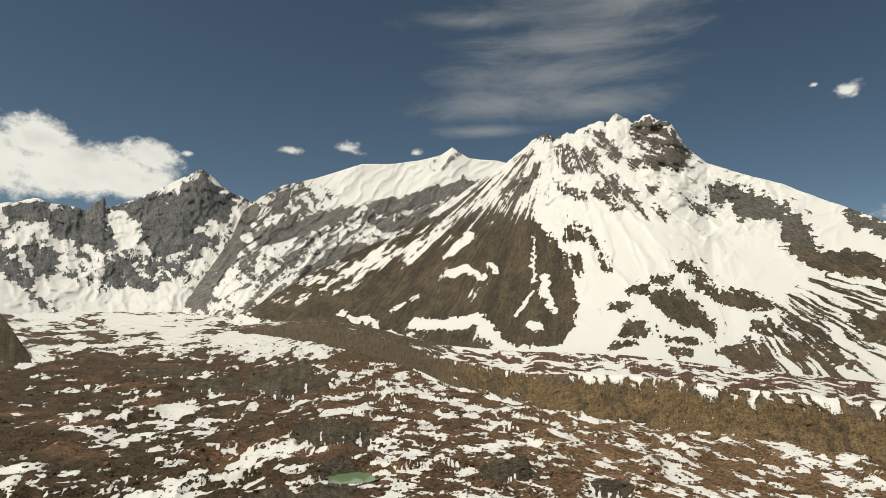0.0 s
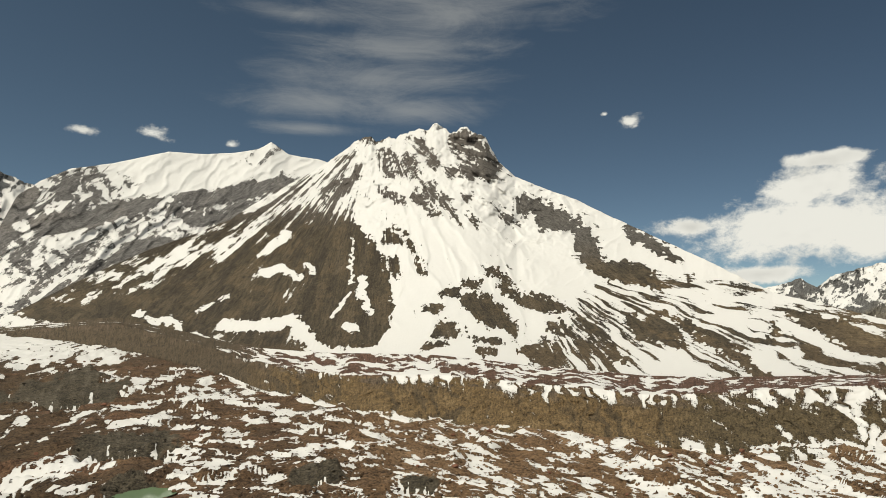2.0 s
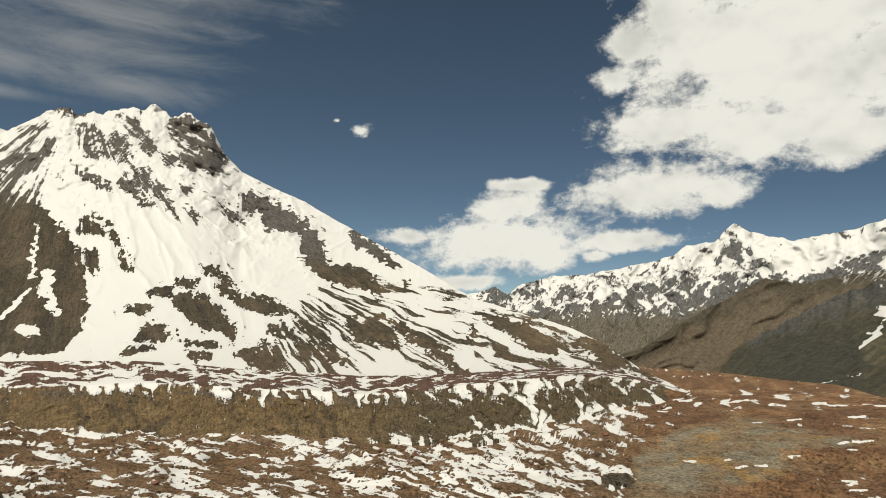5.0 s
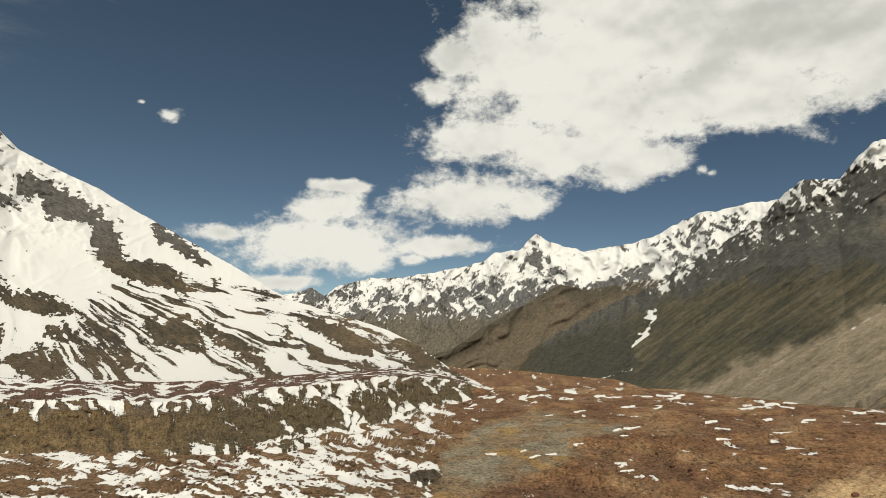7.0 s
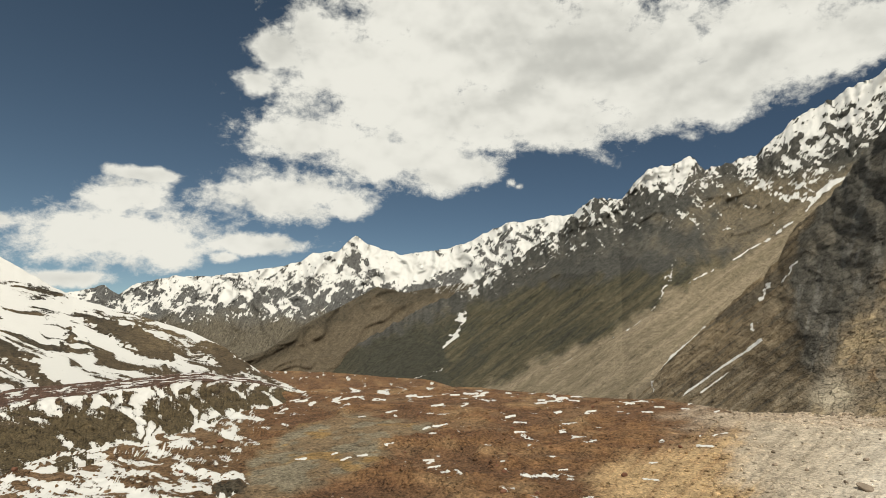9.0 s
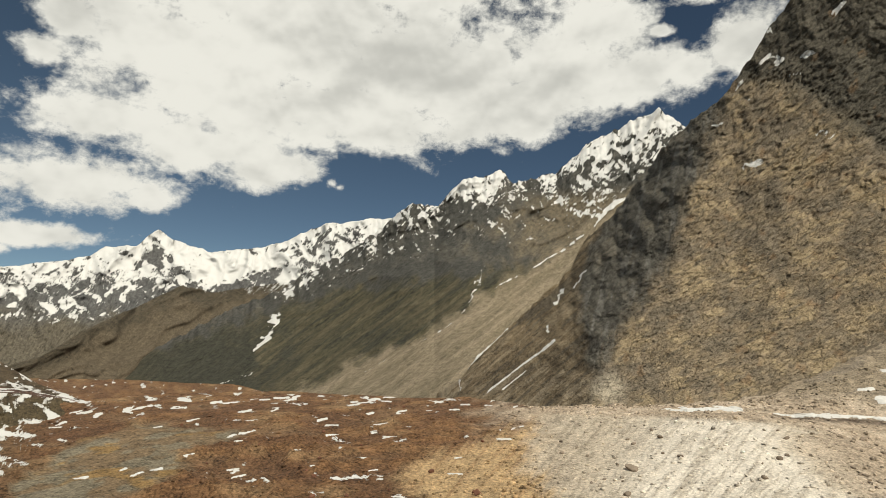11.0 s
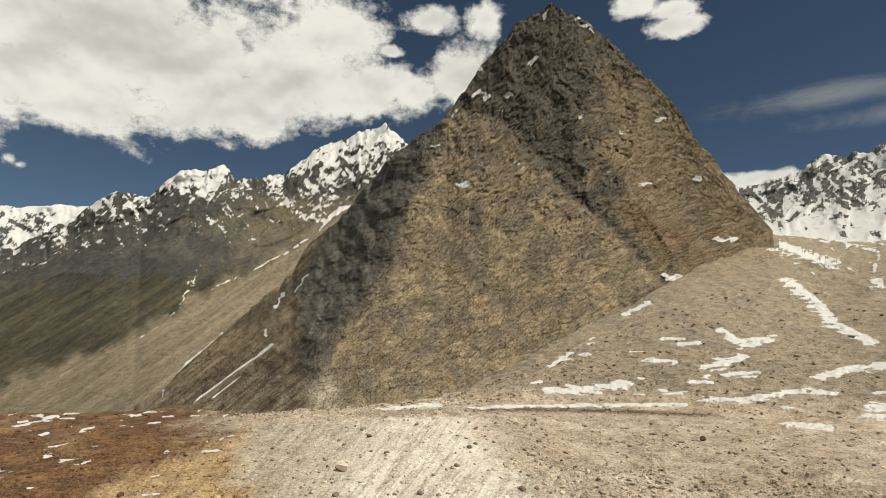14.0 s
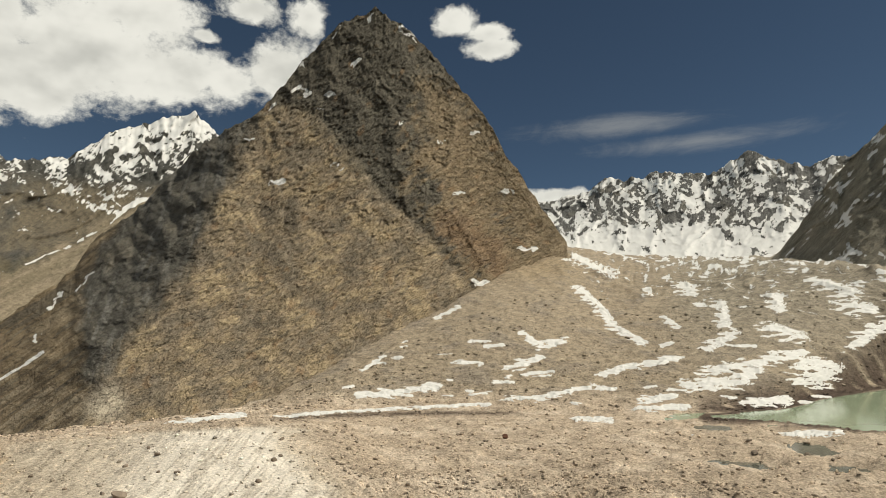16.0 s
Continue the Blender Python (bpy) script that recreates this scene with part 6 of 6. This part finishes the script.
def snow_patch(width, pts, thick=0.35, label="ragged drift of old snow lying on the scree", group="snow patches on the talus"):
    """A drift along a line of bearing and climb, draped on the ground, thickest in the middle."""
    a0, a1 = min(p[0] for p in pts) - 3 * width, max(p[0] for p in pts) + 3 * width
    e0, e1 = min(p[1] for p in pts) - 2.4 * width, max(p[1] for p in pts) + 2.4 * width
    c0, c1 = (a0 + 38) / 0.14, min((a1 + 38) / 0.14, COLS - 2)
    mid = int((c0 + c1) / 2)
    ok = (GE[:, mid] > e0 - 0.4) & (GE[:, mid] < e1 + 0.4) & (GD[:, mid] > (560 if 104 < a0 < 128 and e1 > -7.8 else 270))
    r = np.nonzero(ok)[0]
    if len(r) < 3:
        return None
    rr, cc = np.meshgrid(np.arange(r[0], r[-1], 0.25), np.arange(c0, c1, 0.3), indexing="ij")
    i, j = np.floor(rr).astype(int), np.floor(cc).astype(int)
    fi, fj = rr - i, cc - j

    def at(g):
        return g[i, j] * (1 - fi) * (1 - fj) + g[i + 1, j] * fi * (1 - fj) + g[i, j + 1] * (1 - fi) * fj + g[i + 1, j + 1] * fi * fj
    x, y, z, a, e = at(GX), at(GY), at(GZ), at(GA), at(GE)
    ragged = fbm(a * 0.9, e * 4.0, 4.0, 5, 0.55)
    body = 1 - along([(0.55 * p[0], p[1]) for p in pts], 0.55 * a + 0.8 * width * ragged, e + 0.4 * width * ragged) / (width * 1.25) + 0.85 * ragged + 0.25 * fbm(a * 2.0, e * 6.0, 14.0, 3, 0.6)
    keep = body > 0.02
    COVERED[i[body > 0.15], j[body > 0.15]] = True
    face = keep[:-1, :-1] & keep[1:, :-1] & keep[:-1, 1:] & keep[1:, 1:]
    if face.sum() < 6:
        return None
    idx = np.arange(rr.size).reshape(rr.shape)
    z = z + 0.05 + thick * np.clip((body - 0.25) * 1.8, -1, 1)
    co = np.stack([x, y, z], -1).reshape(-1, 3)
    # each separate scrap is a patch of its own
    mark = np.where(face, np.arange(face.size).reshape(face.shape) + 1, 0)
    for _ in range(4000):
        m = np.pad(mark, 1)
        grown = np.where(face, np.maximum.reduce([m[1:-1, 1:-1], m[:-2, 1:-1], m[2:, 1:-1], m[1:-1, :-2], m[1:-1, 2:]]), 0)
        if (grown == mark).all():
            break
        mark = grown
    for tag in np.unique(mark[mark > 0]):
        here = mark == tag
        if here.sum() < 55:
            continue
        quads = np.stack([idx[:-1, :-1], idx[:-1, 1:], idx[1:, 1:], idx[1:, :-1]], -1)[here]
        used, local = np.unique(quads, return_inverse=True)
        centre = co[used].mean(0)
        ob = new("snow_patch", fill_mesh("snow_patch", co[used] - centre, local.reshape(-1, 4), np.ones((len(used), 4)), np.ones(len(used)), SNOW))
        ob.location = centre
        tagged(ob, label, "snow patch", group)


PATCHES_HIGH = [
    (0.30, [(147.9, 3.8), (149.9, 1.7), (150.8, 0.2), (153.1, -1.1)]), (0.24, [(142.7, -0.2), (143.7, -1.0)]), (0.24, [(144.2, -1.5), (146.3, -1.0)]), (0.28, [(141.3, -3.3), (144.2, -2.4)]), (0.22, [(143.1, -3.8), (145.2, -3.7)]),
    (0.18, [(137.0, -2.7), (139.0, -2.9)]), (0.18, [(140.0, -4.5), (141.6, -4.5)]), (0.32, [(149.6, -3.8), (152.6, -3.0), (155.4, -2.5)]), (0.26, [(141.0, -6.0), (144.6, -5.8), (148.6, -4.8)]), (0.34, [(127.7, -5.5), (131.3, -5.4), (134.9, -4.8)])]
PATCHES_LOW = [
    (0.16, [(122.3, -6.95), (131.3, -6.7), (139.5, -6.4)]), (0.34, [(112.2, -7.3), (115.2, -7.0), (118.0, -6.9)]), (0.16, [(120.6, -7.1), (124.4, -7.0)]), (0.28, [(152.4, -6.6), (156.1, -6.4)]), (0.28, [(152.9, -5.9), (155.2, -5.6)]), (0.42, [(161.0, -5.9), (163.6, -5.6)]),
    (0.55, [(156.6, -4.7), (160.2, -4.3), (161.5, -3.2)]), (0.45, [(158.0, -3.5), (160.7, -3.0), (164.9, -2.0)]), (0.70, [(165.2, -2.7), (166.7, -3.1), (165.9, -4.0)]), (0.24, [(147.0, -7.6), (149.9, -7.6)]), (0.24, [(163.2, -8.2), (166.7, -7.8)])]
PATCHES_FAR = [
    (0.42, [(156.7, 3.8), (157.3, 3.0)]), (0.34, [(159.5, 2.2), (159.8, 0.3)]), (0.42, [(163.6, 2.6), (163.7, 1.6)]), (0.48, [(163.0, 0.1), (165.0, -0.7)]), (0.34, [(158.2, -1.6), (160.4, -0.4)]), (0.42, [(166.8, 3.6), (169.0, 2.6)]), (0.52, [(168.6, 1.7), (169.7, 1.3)]),
    (0.42, [(168.7, -1.3), (170.3, 0.0), (171.3, 0.4)]), (0.2, [(153.8, 3.6), (154.0, 2.9)]), (0.18, [(134.9, 1.2), (137.0, 2.2)]), (0.14, [(128.2, -3.4), (130.2, -2.1)]), (0.45, [(147.6, 6.6), (149.1, 5.8), (151.0, 5.0)]), (0.2, [(155.0, 1.0), (156.0, 0.2)])]
for width, pts in PATCHES_HIGH + PATCHES_LOW + PATCHES_FAR:
    snow_patch(0.82 * width, pts, 0.45)
strew = np.random.RandomState(31)
for q in range(60):          # small scraps on the talus and round the lake
    a, e = strew.uniform(126, 168), -6.3 + 5.8 * strew.rand() ** 1.6
    if e < -6.2 + 0.05 * (140 - a):
        continue
    w, run = strew.uniform(0.06, 0.16), strew.uniform(0.3, 1.6)
    snow_patch(w, [(a, e), (a + run, e + strew.uniform(-0.10, 0.22))], 0.35)
for q in range(70):          # small scraps on the rusty moraine, most near its crest
    a = strew.uniform(61, 101)
    e = -6.1 - 6.5 * strew.rand() ** 2.2 - 0.03 * abs(a - 80)
    w, run = strew.uniform(0.035, 0.10), strew.uniform(0.2, 1.1)
    snow_patch(w, [(a, e), (a + run, e + strew.uniform(-0.05, 0.2))], 0.3, "small scrap of snow lying on rusty moraine", "snow scraps on the moraine")

# ---------------------------------------------------------------- boulders, each a thing
BOULDER_STONE = plain_material("boulder_stone", (0.36, 0.29, 0.22), (0.14, 0.11, 0.085), 0.9, 0.9, 0.8, 0.3)
RUST_STONE = plain_material("rusty_stone", (0.24, 0.11, 0.065), (0.10, 0.05, 0.035), 0.9, 0.9, 0.8, 0.25)


def rock_mesh(name, seed, material, flat=0.75):
    """A broken block: an icosphere cut by chips and pushed about."""
    rs = np.random.RandomState(seed)
    bm = bmesh.new()
    bmesh.ops.create_icosphere(bm, subdivisions=3, radius=1.0)
    cuts = [(Vector(rs.normal(size=3)).normalized(), rs.uniform(0.52, 0.85)) for _ in range(9)]
    stretch = Vector((rs.uniform(0.8, 1.3), rs.uniform(0.8, 1.25), flat * rs.uniform(0.8, 1.15)))
    for v in bm.verts:
        for normal, depth in cuts:
            over = v.co.dot(normal) - depth
            if over > 0:
                v.co -= normal * over
        v.co *= 1 + 0.07 * noise.noise(v.co * 3 + Vector((seed, 0, 0)))
        v.co = Vector((v.co.x * stretch.x, v.co.y * stretch.y, v.co.z * stretch.z))
    me = bpy.data.meshes.new(name)
    bm.to_mesh(me)
    bm.free()
    me.materials.append(material)
    return me


BLOCKS = [rock_mesh("boulder", 40 + q, BOULDER_STONE) for q in range(6)]
RUSTY = [rock_mesh("boulder", 60 + q, RUST_STONE) for q in range(4)]
pick = np.random.RandomState(5)


def put_boulder(c, r, size, rusty, label):
    ob = new("boulder", (RUSTY if rusty else BLOCKS)[pick.randint(4 if rusty else 6)])
    s = size / 2
    ob.matrix_world = Matrix.LocRotScale((GX[r, c], GY[r, c], GZ[r, c] + 0.30 * s), Euler((pick.uniform(-0.3, 0.3), pick.uniform(-0.3, 0.3), pick.uniform(0, 6.28))), (s, s, s))
    return tagged(ob, label, "boulder", "boulders on the rusty moraine" if rusty else "boulders on the debris flat")


def spot(a, e):
    c = int(round((a + 38) / 0.14))
    ok = np.nonzero(GE[14:330, c] >= e)[0]
    return c, 14 + (ok[0] if len(ok) else 0)


for a, e, size, rusty, label in [(109.4, -12.1, 6.6, 0, "lone big tan boulder on the pale moraine slope"), (140.8, -9.4, 5.2, 1, "rust red boulder on the pale debris flat"), (143.2, -10.2, 4.2, 0, "angular brown boulder on the debris flat"), (126.7, -8.5, 4.0, 0, "dark boulder on the moraine crest"),
                                 (160.6, -10.1, 4.0, 0, "boulder beside a meltwater pool"), (121.5, -8.9, 3.4, 0, "boulder on the pale moraine crest"), (112.0, -9.4, 3.6, 0, "boulder on the pale moraine slope")]:
    c, r = spot(a, e)
    put_boulder(c, r, size, rusty, label)
for q in range(190):
    c, r = pick.randint(int(141 / 0.14), COLS - 12), pick.randint(18, 285)
    if mud[r, c] > 0.1 or COVERED[r, c] or lake_in[r, c] > -0.3 and GD[r, c] > 500:
        continue
    put_boulder(c, r, 1.1 + 2.6 * pick.rand() ** 3 + GD[r, c] / 700, 0, "weathered tan boulder lying in the debris")
for q in range(110):
    c, r = pick.randint(int(4 / 0.14), int(138 / 0.14)), pick.randint(18, 175)
    if mud[r, c] > 0.1 or ice[r, c] > 0.1:
        continue
    put_boulder(c, r, 1.2 + 2.8 * pick.rand() ** 3 + GD[r, c] / 700, 1, "rust brown boulder lying on the moraine")


# ---------------------------------------------------------------- loose stones
def stones(name, count, col_lo, col_hi, row_lo, row_hi, small, big, label, seed, skip=None):
    rs = np.random.RandomState(seed)
    bm = bmesh.new()
    bmesh.ops.create_icosphere(bm, subdivisions=1, radius=1.0)
    ball = np.array([v.co[:] for v in bm.verts])
    tris = np.array([[v.index for v in f.verts] for f in bm.faces])
    bm.free()
    c, r = rs.randint(col_lo, col_hi, count), rs.randint(row_lo, row_hi, count)
    ok = (mud[r, c] < 0.2) & (lake_in[r, c] < -0.1) & ~COVERED[r, c]
    if skip is not None:
        ok &= rs.rand(count) > skip[r, c]
    c, r = c[ok], r[ok]
    n = len(c)
    size = (small + (big - small) * rs.rand(n) ** 4) * (0.6 + GD[r, c] / 800)
    shape = ball[None] * (1 + 0.42 * rs.normal(size=(n, len(ball), 1)).clip(-1, 1)) * rs.uniform(0.5, 1.5, (n, 1, 3)) * np.array([1, 1, 0.65])
    t = rs.rand(n)[:, None]
    p0, p1 = np.stack([GX[r, c], GY[r, c], GZ[r, c]], -1), np.stack([GX[r + 1, c + 1], GY[r + 1, c + 1], GZ[r + 1, c + 1]], -1)
    co = (shape * size[:, None, None] * 0.5 + (p0 + (p1 - p0) * t)[:, None]).reshape(-1, 3)
    co[:, 2] += np.repeat(size * 0.1, len(ball))
    f = (tris[None] + (np.arange(n) * len(ball))[:, None, None]).reshape(-1, 3)
    col = g_base[r, c] * rs.uniform(0.55, 1.5, (n, 1))
    rgba = np.concatenate([np.repeat(col, len(ball), 0), np.ones((n * len(ball), 1))], -1)
    me = bpy.data.meshes.new(name)
    nf = len(f)
    me.vertices.add(len(co))
    me.vertices.foreach_set("co", co.astype(np.float32).ravel())
    me.loops.add(nf * 3)
    me.loops.foreach_set("vertex_index", f.astype(np.int32).ravel())
    me.polygons.add(nf)
    me.polygons.foreach_set("loop_start", np.arange(0, nf * 3, 3, dtype=np.int32))
    me.update(calc_edges=True)
    me.attributes.new("base", "FLOAT_COLOR", "POINT").data.foreach_set("color", rgba.clip(0.01, 0.9).astype(np.float32).ravel())
    me.attributes.new("snow", "FLOAT", "POINT").data.foreach_set("value", np.full(len(co), -3, np.float32))
    me.materials.append(MORAINE)
    return tagged(new(name, me), label, "stones", kind="stuff")


stones("debris_stones", 20000, int(136 / 0.14), COLS - 3, 16, 340, 0.55, 2.9, "loose tan stones strewn over the debris flat and talus", 71, 0.75 * cream)
stones("moraine_stones", 9000, 0, int(138 / 0.14), 16, 200, 0.6, 2.6, "loose rust brown stones on the glacier moraine", 72)
